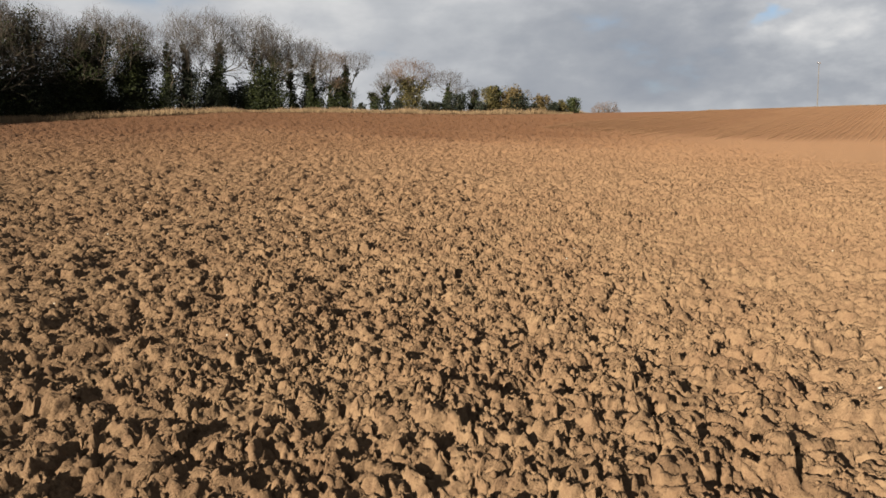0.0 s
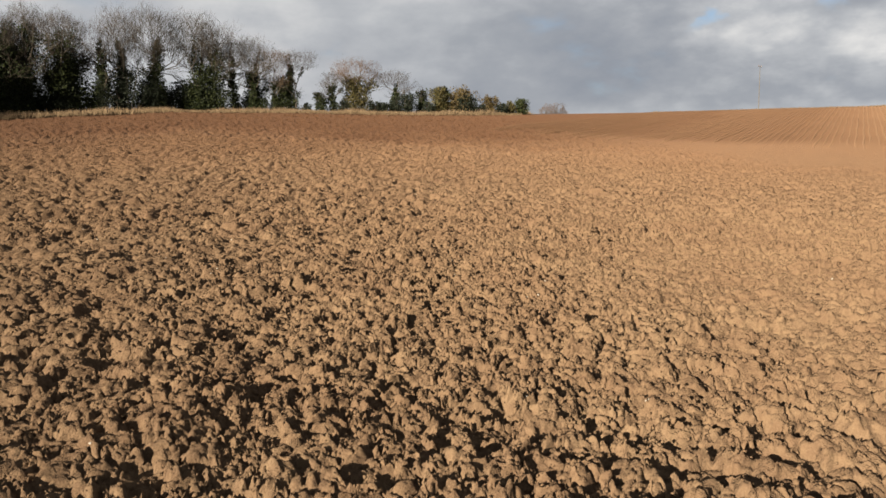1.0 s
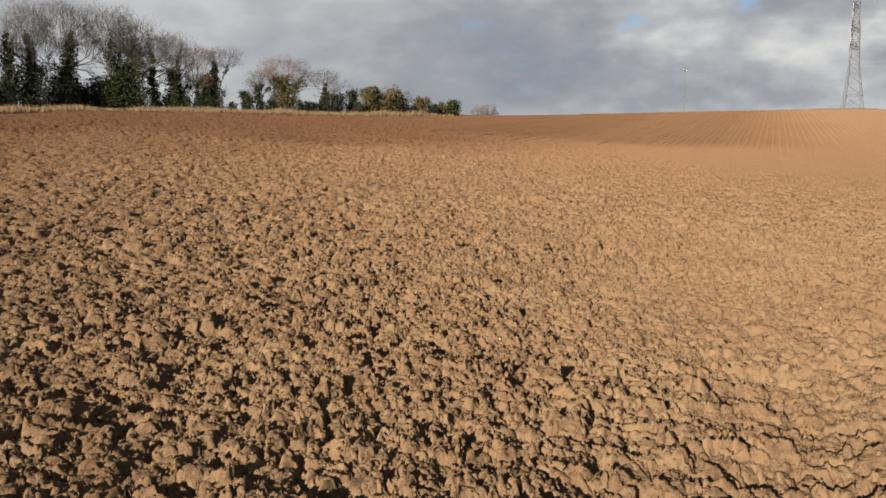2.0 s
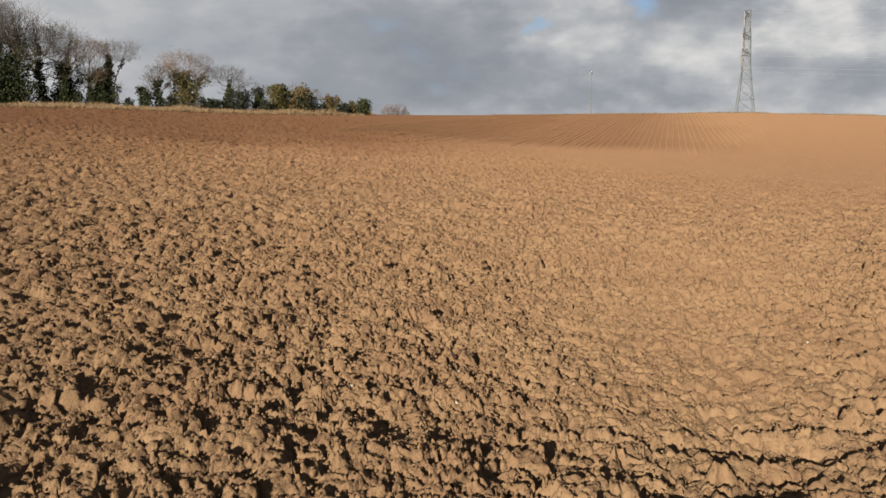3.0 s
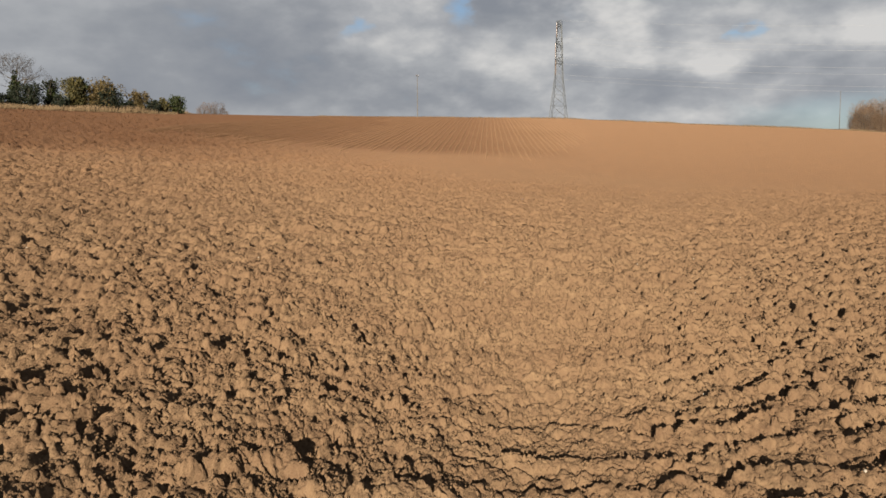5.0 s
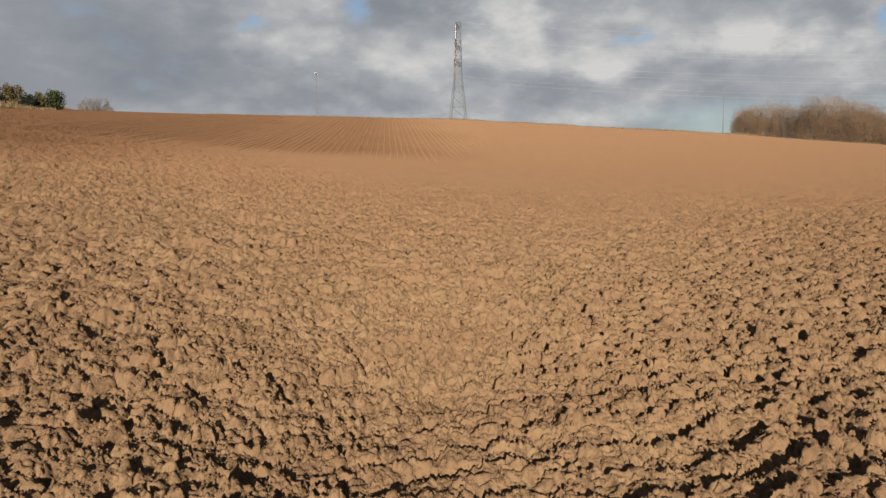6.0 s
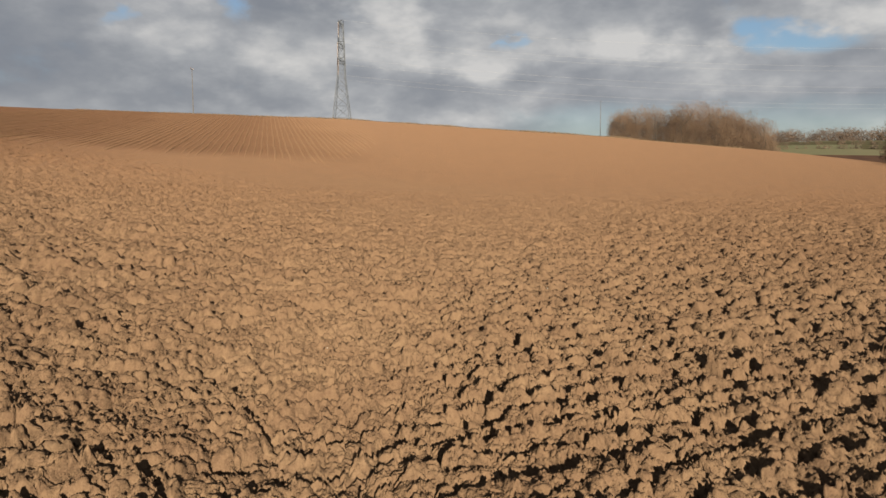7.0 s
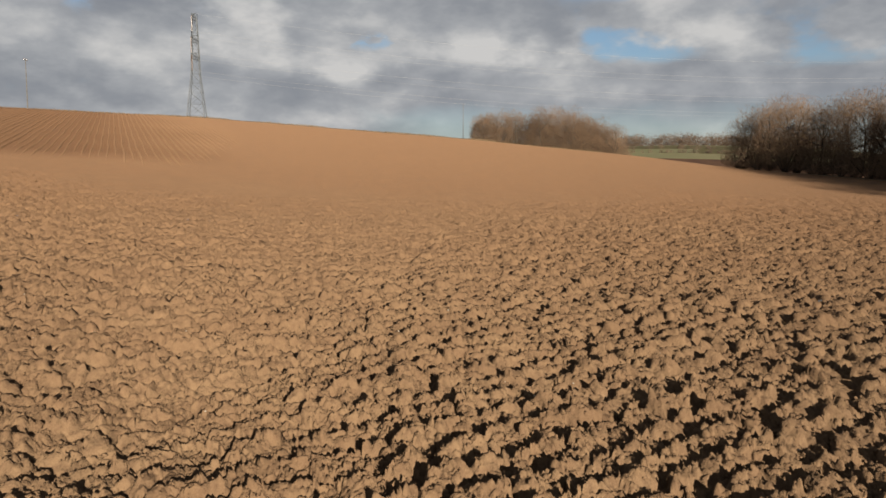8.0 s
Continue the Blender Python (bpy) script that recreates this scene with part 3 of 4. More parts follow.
def clods():
    rng = np.random.default_rng(11)
    fine, ftri = lumps(3, 10, 3, 0.55)
    mid, mtri = lumps(2, 14, 5, 0.55)
    low, ltri = lumps(1, 10, 8, 0.30)
    bit, btri = lumps(0, 12, 9, 0.25)
    meshes = []
    for c in fine:
        me = bpy.data.meshes.new("clod")
        me.from_pydata(c.tolist(), [], ftri.tolist())
        me.materials.append(SOIL)
        meshes.append(me)
    # the big clods along the first stretch and the turn
    x = np.concatenate([rng.uniform(-3.5, 4.0, 170), rng.uniform(2.5, 13.0, 130)])
    y = np.concatenate([rng.uniform(4.6, 16.0, 170), rng.uniform(11.0, 24.0, 130)])
    s = rng.uniform(0.05, 0.12, 300)
    z = surface(x, y) - 0.45 * s
    for i in range(300):
        ob = new("clod", meshes[i % len(meshes)])
        ob.matrix_world = pose(x[i], y[i], z[i], rng.normal(0, 22), rng.normal(0, 22), rng.uniform(0, 360)) @ Matrix.Diagonal((s[i], s[i], s[i], 1))
        ob.parent = ground_ob
    # smaller ones all over the near field
    n = 1000
    x, y = wedge(rng, n, 4.2, 22, -40, 72, 0.75)
    s = 0.045 + 0.075 * rng.uniform(0, 1, n) ** 1.6
    ob = strew("lumpy_clods", x, y, surface(x, y) - 0.45 * s, s, mid, mtri, rng, SOIL)
    tagged(ob, "rough lumps of dry brown soil thrown up by the plough", "clods", kind="stuff")
    n = 9000
    x, y = wedge(rng, n, 4.2, 26, -34, 50, 0.9)
    s = 0.018 + 0.046 * rng.uniform(0, 1, n) ** 1.7
    ob = strew("loose_clods", x, y, surface(x, y, 0.035) - 0.1 * s, s, low, ltri, rng, SOIL)
    tagged(ob, "loose clods of dry brown soil strewn over the ploughing", "clods", kind="stuff")
    # crumbs, thickest beside the walk
    n = 46000
    k = rng.integers(0, len(PASS) - 1, n)
    t = rng.uniform(0, 1, n)[:, None]
    p = PASS[k] * (1 - t) + PASS[k + 1] * t + rng.normal(0, 3.3, (n, 2)) + np.array([0.6, 0.8])
    s = 0.007 + 0.024 * rng.uniform(0, 1, n) ** 2.2
    # and round the walk
    bx, by = rng.uniform(-17, 21, 8000), rng.uniform(-15, 30, 8000)
    x, y = np.concatenate([p[:, 0], bx]), np.concatenate([p[:, 1], by])
    s = np.concatenate([s, 0.016 + 0.04 * rng.uniform(0, 1, 8000) ** 1.5])
    ob = strew("soil_crumbs", x, y, surface(x, y, 0.022) + 0.25 * s, s, bit, btri, rng, SOIL, 0.9)
    tagged(ob, "small angular crumbs of dry brown soil between the clods", "crumbs", kind="stuff")
    # farther off they thin out, sooner over the drilled land
    x, y = wedge(rng, 44000, 30, 150, -36, 80, 1.9)
    d, az = np.hypot(x - OX, y - OY), np.degrees(np.arctan2(x - OX, y - OY))
    held = worked(x, y) < rng.uniform(0.0, 0.8, len(x))
    x, y, d, az = x[held], y[held], d[held], az[held]
    n = len(x)
    s = (0.019 + 0.034 * rng.uniform(0, 1, n) ** 1.5) * (0.45 + d / 45)
    ob = strew("field_crumbs", x, y, land(x, y) + tilth(x, y, np.full(n, 0.12)) - 0.05 * s, s, bit, btri, rng, SOIL, 0.9)
    tagged(ob, "brown soil crumbs strewn over the rough ploughing", "crumbs", kind="stuff")
    # and those that stand out farther off
    x, y = wedge(rng, 3600, 22, 80, -38, 84, 1.2)
    held = worked(x, y) < rng.uniform(0.0, 0.7, len(x))
    x, y = x[held], y[held]
    n = len(x)
    s = 0.03 + 0.08 * rng.uniform(0, 1, n) ** 2.0
    z = land(x, y) + tilth(x, y, np.full(n, 0.15)) - 0.45 * s
    ob = strew("far_clods", x, y, z, s, low, ltri, rng, SOIL)
    tagged(ob, "brown soil clods scattered up the ploughed slope", "clods", kind="stuff")
    n = 300
    x, y = rng.uniform(-9, 18, n), rng.uniform(3.5, 32, n)
    s = rng.uniform(0.010, 0.032, n)
    ob = strew("flint_stones", x, y, surface(x, y) + 0.6 * s, s, low, ltri, rng, FLINT)
    tagged(ob, "small pale flint stones lying in the soil", "stones", kind="stuff")


clods()


# ---- trees ----
def tubes(segs, sides):
    """Tapered tubes along segments (from, to, radius, radius)."""
    s = np.array(segs, float)
    p0, p1, r0, r1 = s[:, :3], s[:, 3:6], s[:, 6], s[:, 7]
    d = p1 - p0
    d = d / np.maximum(np.linalg.norm(d, axis=1), 1e-6)[:, None]
    ref = np.where(np.abs(d[:, 2:3]) > 0.9, np.array([[1.0, 0, 0]]), np.array([[0, 0, 1.0]]))
    a = np.cross(d, ref)
    a /= np.linalg.norm(a, axis=1)[:, None]
    b = np.cross(d, a)
    t = np.arange(sides) * 2 * math.pi / sides
    ring = a[:, None, :] * np.cos(t)[None, :, None] + b[:, None, :] * np.sin(t)[None, :, None]
    co = np.concatenate([p0[:, None] + ring * r0[:, None, None], p1[:, None] + ring * r1[:, None, None]], 1)
    k = np.arange(sides)
    q = np.stack([k, (k + 1) % sides, (k + 1) % sides + sides, k + sides], -1)
    f = q[None] + (np.arange(len(s)) * 2 * sides)[:, None, None]
    return co.reshape(-1, 3), f.reshape(-1, 4)


def tube_path(p, r, sides):
    """One tube along a line of points."""
    p = np.array(p, float)
    d = np.gradient(p, axis=0)
    d /= np.linalg.norm(d, axis=1)[:, None]
    a = np.cross(d, np.array([0, 0, 1.0]))
    a /= np.linalg.norm(a, axis=1)[:, None]
    b = np.cross(d, a)
    t = np.arange(sides) * 2 * math.pi / sides
    co = p[:, None] + r * (a[:, None] * np.cos(t)[None, :, None] + b[:, None] * np.sin(t)[None, :, None])
    i, k = np.meshgrid(np.arange(len(p) - 1), np.arange(sides), indexing="ij")
    k2 = (k + 1) % sides
    f = np.stack([i * sides + k, i * sides + k2, (i + 1) * sides + k2, (i + 1) * sides + k], -1)
    return co.reshape(-1, 3), f.reshape(-1, 4)


def spikes(segs):
    """Thin twigs, each a three-sided spike."""
    s = np.array(segs, float)
    co, _ = tubes(segs, 3)
    co = co.reshape(len(s), 6, 3)
    over = s[:, 3:6] + (s[:, 3:6] - s[:, :3]) * 0.18
    co = np.concatenate([co[:, :3], over[:, None]], 1)
    f = np.array([[0, 1, 3], [1, 2, 3], [2, 0, 3]])[None] + (np.arange(len(s)) * 4)[:, None, None]
    return co.reshape(-1, 3), f.reshape(-1, 3)


def branch(rng, out, p, d, length, radius, level, last, spread, up):
    """A limb in two bent pieces, and its forks."""
    d = d / np.linalg.norm(d)
    q = p
    bend = rng.normal(0, 0.10, 3)
    for i in range(2):
        d2 = d + bend + np.array([0, 0, up * 0.10])
        d2 /= np.linalg.norm(d2)
        e = q + d2 * length / 2
        out.append((level, (*q, *e, radius * (1 - 0.2 * i), radius * (0.8 - 0.25 * i))))
        q, d = e, d2
        if level < last and i == 0 and rng.uniform() < 0.75:
            side = d + rng.normal(0, spread * 1.1, 3)
            branch(rng, out, q, side, length * 0.62, radius * 0.45, level + 1, last, spread, up)
    if level >= last:
        return
    for _ in range(3 if level else 4):
        nd = d + rng.normal(0, spread, 3) + np.array([0, 0, up * 0.12])
        branch(rng, out, q, nd, length * rng.uniform(0.60, 0.82), radius * 0.52, level + 1, last, spread, up)


def leaf_cloud(rng, centres, radii, count, size):
    """Small leaf clumps, each a bent pair of triangles, denser towards the outside of each ball."""
    centres, radii = np.array(centres, float), np.array(radii, float)
    pick = rng.choice(len(centres), count, p=radii ** 2 / (radii ** 2).sum())
    d = rng.normal(size=(count, 3))
    d /= np.linalg.norm(d, axis=1)[:, None]
    c = centres[pick] + d * (radii[pick] * rng.uniform(0.35, 1.05, count) ** 0.6)[:, None] * np.array([1, 1, 1.0])
    c[:, 2] = np.maximum(c[:, 2], 0.05)
    a = rng.normal(size=(count, 3))
    a /= np.linalg.norm(a, axis=1)[:, None]
    b = np.cross(a, rng.normal(size=(count, 3)))
    b /= np.linalg.norm(b, axis=1)[:, None]
    s = size * rng.uniform(0.5, 1.3, count)[:, None]
    n = np.cross(a, b) * s * 0.3
    co = np.stack([c - a * s, c + b * s * 0.7 + n, c + a * s, c - b * s * 0.7 + n], 1)
    f = np.arange(count * 4).reshape(count, 4)
    return co.reshape(-1, 3), f


def haze(rng, height, crown, r, spray=(0.05, 0.10), tousle=0.42):
    """The outer sprays of twigs: they fan out from the fork and fill a domed crown."""
    wide, low, count = crown
    d = rng.normal(size=(count, 3))
    d /= np.linalg.norm(d, axis=1)[:, None]
    rad = rng.uniform(0.25, 1.0, count) ** 0.45
    lobes = 1 + 0.16 * np.sin(3 * np.arctan2(d[:, 1], d[:, 0]) + rng.uniform(0, 6)) + 0.10 * np.sin(7 * d[:, 2] + rng.uniform(0, 6))
    d = d / (np.abs(d) ** 2.6).sum(axis=1)[:, None] ** (1 / 2.6)
    mid = (1 + low) / 2
    p = d * (rad * lobes)[:, None] * np.array([wide / 2, wide / 2, height * (1 - low) / 2]) + np.array([0, 0, height * mid])
    way_ = p - np.array([0, 0, height * low * 0.8])
    way_ /= np.linalg.norm(way_, axis=1)[:, None]
    way_ = way_ + rng.normal(0, tousle, (count, 3)) + np.array([0, 0, 0.12])
    way_ /= np.linalg.norm(way_, axis=1)[:, None]
    ln = rng.uniform(*spray, count) * height
    q = p - way_ * ln[:, None]
    return [(*a, *b, r * 1.3, r * 0.5) for a, b in zip(q, p)]


def tree_parts(root, rng, height, limbs, spread, up, trunk_r, fork, last, twig_r, ivy=None, stems=1, twig_mat=None, ivy_mat=None, leaf=0.15, crown=(7.0, 0.30, 1500), spray=(0.05, 0.10), tousle=0.42, reach=1.0):
    """trunk with limbs, crown of twigs, and the ivy on it, under the root."""
    segs = []
    for s in range(stems):
        lean = rng.normal(0, 0.10 if stems == 1 else 0.22, 3)
        lean[2] = 1
        p = np.array([rng.normal(0, 0.5 * (stems > 1)), rng.normal(0, 0.5 * (stems > 1)), -0.3])
        n = 5
        for i in range(n):
            d = lean + rng.normal(0, 0.07, 3)
            d[2] = 1
            q = p + d * (height * fork + 0.3) / n
            r = trunk_r / stems ** 0.5
            segs.append((0, (*p, *q, r * (1 - 0.09 * i), r * (1 - 0.09 * (i + 1)))))
            p = q
            if i >= 2:
                for _ in range(max(1, limbs // (3 * stems))):
                    a = rng.uniform(0, 2 * math.pi)
                    rise = rng.uniform(0.2, 1.1)
                    branch(rng, segs, p, np.array([math.cos(a), math.sin(a), rise]), height * rng.uniform(0.16, 0.26), r * 0.42, 1, last, spread, up)
        branch(rng, segs, p, lean, height * (1 - fork) * 0.42, trunk_r * 0.55, 1, last, spread, up)
    # trim to the height
    z = max(s[1][5] for s in segs)
    k = height * reach / z
    if last < 3:
        segs.append((3, segs[-1][1]))
    thick = [tuple(np.array(s[1]) * np.array([1, 1, k, 1, 1, k, 1, 1])) for s in segs if s[0] <= 2]
    thin = []
    for lv, s in segs:
        if lv > 2:
            s = np.array(s) * np.array([1, 1, k, 1, 1, k, 1, 1])
            s[6], s[7] = max(s[6], twig_r), max(s[7], twig_r * 0.6)
            thin.append(tuple(s))
    co, f = tubes(thick, 5)
    trunk = array_mesh("trunk", co, f, BARK, root, smooth=True)
    thin += haze(rng, height, crown, twig_r, spray, tousle)
    co, f = spikes(thin)
    array_mesh("crown", co, f, twig_mat or TWIG, root)
    if ivy:
        climb, top_w, base_w, count = ivy
        spine = [np.array(sg[:3]) * np.array([1, 1, k]) for lv, sg in segs if lv == 0][:5]
        sx, sy, sz = np.array(spine).T
        z = np.arange(0.2, climb, 0.45)
        wob = np.cumsum(rng.normal(0, 0.09, (len(z), 2)), axis=0) * np.clip((z - sz[-1]) / 3, 0, 1)[:, None]
        cen, rad = [], []
        for i, q in enumerate(z):
            w = np.interp(q / climb, [0, 0.25, 0.8, 1.0], [base_w, base_w * 0.95, top_w, top_w * 0.45]) / 2
            mid = np.array([np.interp(q, sz, sx) + wob[i, 0], np.interp(q, sz, sy) + wob[i, 1], q])
            for _ in range(3):
                r_ = w * rng.uniform(0.45, 0.75)
                a = rng.uniform(0, 2 * math.pi)
                o = (w * rng.uniform(0.75, 1.15) - r_)
                cen.append(mid + np.array([o * math.cos(a), o * math.sin(a), rng.normal(0, 0.25)]))
                rad.append(r_)
        # and out along some limbs
        for sg in thick:
            if sg[5] < climb * 0.95 and math.hypot(sg[3], sg[4]) < top_w * 1.1 and rng.uniform() < 0.45:
                cen.append(np.array(sg[3:6]))
                rad.append(top_w * rng.uniform(0.12, 0.26))
        co, f = leaf_cloud(rng, cen, rad, count, leaf)
        array_mesh("ivy", co, f, ivy_mat or IVY_SHADED, root)


def bush_parts(root, rng, width, height, count, mat, leaf=0.26, stems=9):
    segs = []
    cen, rad = [], []
    for _ in range(stems):
        a, r = rng.uniform(0, 6.28), rng.uniform(0.0, 0.40) * width
        rise = math.sqrt(max(0.1, 1 - (2 * r / width) ** 2)) * rng.uniform(0.8, 1.0)
        top = np.array([math.cos(a) * r, math.sin(a) * r, height * 0.82 * rise])
        segs.append((top[0] * 0.2, top[1] * 0.2, -0.2, *(top * np.array([0.6, 0.6, 0.5])), 0.10, 0.07))
        segs.append((*(top * np.array([0.6, 0.6, 0.5])), *top, 0.07, 0.03))
        for kk in (0.25, 0.6, 1.0):
            cen.append(top * np.array([1, 1, kk]) + rng.normal(0, 0.05 * width, 3) * np.array([1, 1, 0.3]))
            rad.append(min(width, height) * rng.uniform(0.13, 0.24))
    co, f = tubes(segs, 4)
    array_mesh("stem_clump", co, f, BARK, root)
    co, f = leaf_cloud(rng, cen, rad, count, leaf)
    array_mesh("foliage", co, f, mat, root)


def twig_bush(root, rng, width, height, count, mat, r=0.035):
    """A leafless thicket: stems and a round mass of twigs."""
    segs = []
    for _ in range(12):
        a, q = rng.uniform(0, 6.28), rng.uniform(0.1, 0.4) * width
        segs.append((0.15 * math.cos(a), 0.15 * math.sin(a), -0.2, q * math.cos(a), q * math.sin(a), height * rng.uniform(0.5, 0.8), 0.09, 0.04))
    co, f = tubes(segs, 4)
    array_mesh("stem_clump", co, f, BARK, root)
    co, f = spikes(haze(rng, height, (width, 0.0, count), r))
    array_mesh("twig_mass", co, f, mat, root)


def thing(name, label, category, group=""):
    return tagged(new(name), label, category, group)


def put(ob, x, y, turn, scale, first):
    m = pose(x, y, ground(x, y) - 0.05, 0, 0, turn) @ Matrix.Diagonal((*scale, 1))
    if first:
        ob.matrix_basis = m
        return ob
    return copy_thing(ob, m)


def plant(make, places, seed, variants=2, tall=15.0, wide=1.0, lift=1.14):
    """Trees of one kind at (bearing, distance, height); a few shapes, each used in turn."""
    rng = np.random.default_rng(seed)
    protos = []
    for i, (az, d, h) in enumerate(places):
        x, y = spot(az, d)
        k = h / tall * lift
        w = k * rng.uniform(0.9, 1.1) * wide
        first = i < variants
        if first:
            protos.append(make(rng))
        put(protos[i % variants], x, y, rng.uniform(0, 360), (w, w, k), first)


TREE_KINDS = {
    "ivy": ("ivy_covered_tree", "tall tree almost wholly covered in green ivy darkened as in shade", 0.70, 1.2, 1),
    "bare": ("bare_tree", "leafless grey-brown hedgerow tree with fine twigs", 0.42, 1.0, 1),
    "mixed": ("ivy_clad_tree", "bare-crowned tree with ivy darkened as in shade over its trunk", 0.52, 1.0, 1),
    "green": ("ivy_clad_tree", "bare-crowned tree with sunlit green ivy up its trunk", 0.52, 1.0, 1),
    "russet_bare": ("bare_tree", "spreading leafless tree with reddish-brown twigs", 0.45, 0.8, 1),
    "fan": ("spreading_tree", "leafless tree with ivied limbs that fan out wide", 0.34, 0.9, 2),
    "autumn": ("autumn_tree", "tree with russet twigs above yellow-green leaves", 0.45, 1.1, 1),
}


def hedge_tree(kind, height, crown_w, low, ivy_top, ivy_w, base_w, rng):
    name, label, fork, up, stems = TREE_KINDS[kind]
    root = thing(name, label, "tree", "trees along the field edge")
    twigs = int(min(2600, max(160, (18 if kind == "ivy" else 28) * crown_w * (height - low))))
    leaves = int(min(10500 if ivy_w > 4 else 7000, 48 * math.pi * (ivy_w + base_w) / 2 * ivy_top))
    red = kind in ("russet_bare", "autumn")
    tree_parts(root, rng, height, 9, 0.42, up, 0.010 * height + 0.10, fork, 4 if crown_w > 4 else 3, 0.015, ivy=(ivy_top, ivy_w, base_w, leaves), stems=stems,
               twig_mat=TWIG_RED if red else TWIG, ivy_mat=BUSHLEAF if kind == "autumn" else IVY_LIT if kind == "green" else IVY_SHADED,
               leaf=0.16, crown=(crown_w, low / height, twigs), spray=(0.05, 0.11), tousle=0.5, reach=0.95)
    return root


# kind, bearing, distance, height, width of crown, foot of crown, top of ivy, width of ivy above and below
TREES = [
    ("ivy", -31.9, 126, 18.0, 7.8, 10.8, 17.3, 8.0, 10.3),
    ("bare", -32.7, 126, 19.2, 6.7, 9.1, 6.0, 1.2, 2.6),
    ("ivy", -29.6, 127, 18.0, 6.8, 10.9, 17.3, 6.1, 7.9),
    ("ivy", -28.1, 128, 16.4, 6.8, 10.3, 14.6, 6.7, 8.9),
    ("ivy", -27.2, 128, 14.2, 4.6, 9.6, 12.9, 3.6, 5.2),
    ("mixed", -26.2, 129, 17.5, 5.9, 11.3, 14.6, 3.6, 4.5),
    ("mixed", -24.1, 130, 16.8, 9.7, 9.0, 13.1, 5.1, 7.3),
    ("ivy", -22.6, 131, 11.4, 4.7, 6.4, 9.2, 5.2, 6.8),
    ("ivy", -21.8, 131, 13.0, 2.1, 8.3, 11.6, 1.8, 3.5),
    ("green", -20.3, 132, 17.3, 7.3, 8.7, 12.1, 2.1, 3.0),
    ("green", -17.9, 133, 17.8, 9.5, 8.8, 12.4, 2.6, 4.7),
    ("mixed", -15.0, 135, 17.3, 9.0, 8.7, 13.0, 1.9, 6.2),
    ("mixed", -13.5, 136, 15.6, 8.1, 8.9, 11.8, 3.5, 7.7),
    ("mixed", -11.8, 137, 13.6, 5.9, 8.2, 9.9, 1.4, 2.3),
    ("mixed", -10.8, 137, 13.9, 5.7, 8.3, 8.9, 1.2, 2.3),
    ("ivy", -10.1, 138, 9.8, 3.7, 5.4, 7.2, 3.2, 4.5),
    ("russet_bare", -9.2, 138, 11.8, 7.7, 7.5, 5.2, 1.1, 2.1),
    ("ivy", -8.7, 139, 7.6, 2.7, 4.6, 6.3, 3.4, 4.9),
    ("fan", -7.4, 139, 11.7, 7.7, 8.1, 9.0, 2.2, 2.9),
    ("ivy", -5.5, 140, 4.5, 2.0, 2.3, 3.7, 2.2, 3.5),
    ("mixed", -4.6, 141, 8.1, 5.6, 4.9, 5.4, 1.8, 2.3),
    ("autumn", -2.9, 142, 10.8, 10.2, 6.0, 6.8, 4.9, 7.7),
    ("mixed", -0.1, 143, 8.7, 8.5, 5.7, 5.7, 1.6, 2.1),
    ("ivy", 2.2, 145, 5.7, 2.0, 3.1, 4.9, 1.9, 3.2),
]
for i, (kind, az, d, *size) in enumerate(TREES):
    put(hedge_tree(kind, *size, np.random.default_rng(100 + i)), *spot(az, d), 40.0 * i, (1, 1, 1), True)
# the row goes on towards the south-west
_rng = np.random.default_rng(31)
_row = [hedge_tree("ivy", 16, 6.5, 11, 15, 4.0, 6.0, _rng) for _ in range(2)]
for i, (az, d) in enumerate([(-34.0, 123), (-36.0, 118), (-38.5, 114), (-41.5, 108), (-43.0, 104), (-45.0, 103), (-47.0, 99), (-49.0, 98), (-53.0, 97), (-57.0, 95), (-61.0, 94), (-65.5, 95), (-29.0, 134), (-26.4, 136)]):
    put(_row[i % 2], *spot(az, d), 77.0 * i, (1, 1, _rng.uniform(0.9, 1.05) if d < 130 else 0.8), i < 2)

BUSH_KINDS = {
    "dark": ("evergreen_shrub", "dark evergreen shrub at the field edge, darkened further as in shade", "shrub", HEDGE_SHADED),
    "autumn": ("autumn_bush", "rounded bush with yellow-green autumn leaves", "bush", BUSHLEAF),
    "green": ("leafy_bush", "upright bush still in green leaf", "bush", IVY_LIT),
    "brown": ("autumn_bush", "spreading bush with yellow-brown autumn leaves", "bush", RUSSET),
}
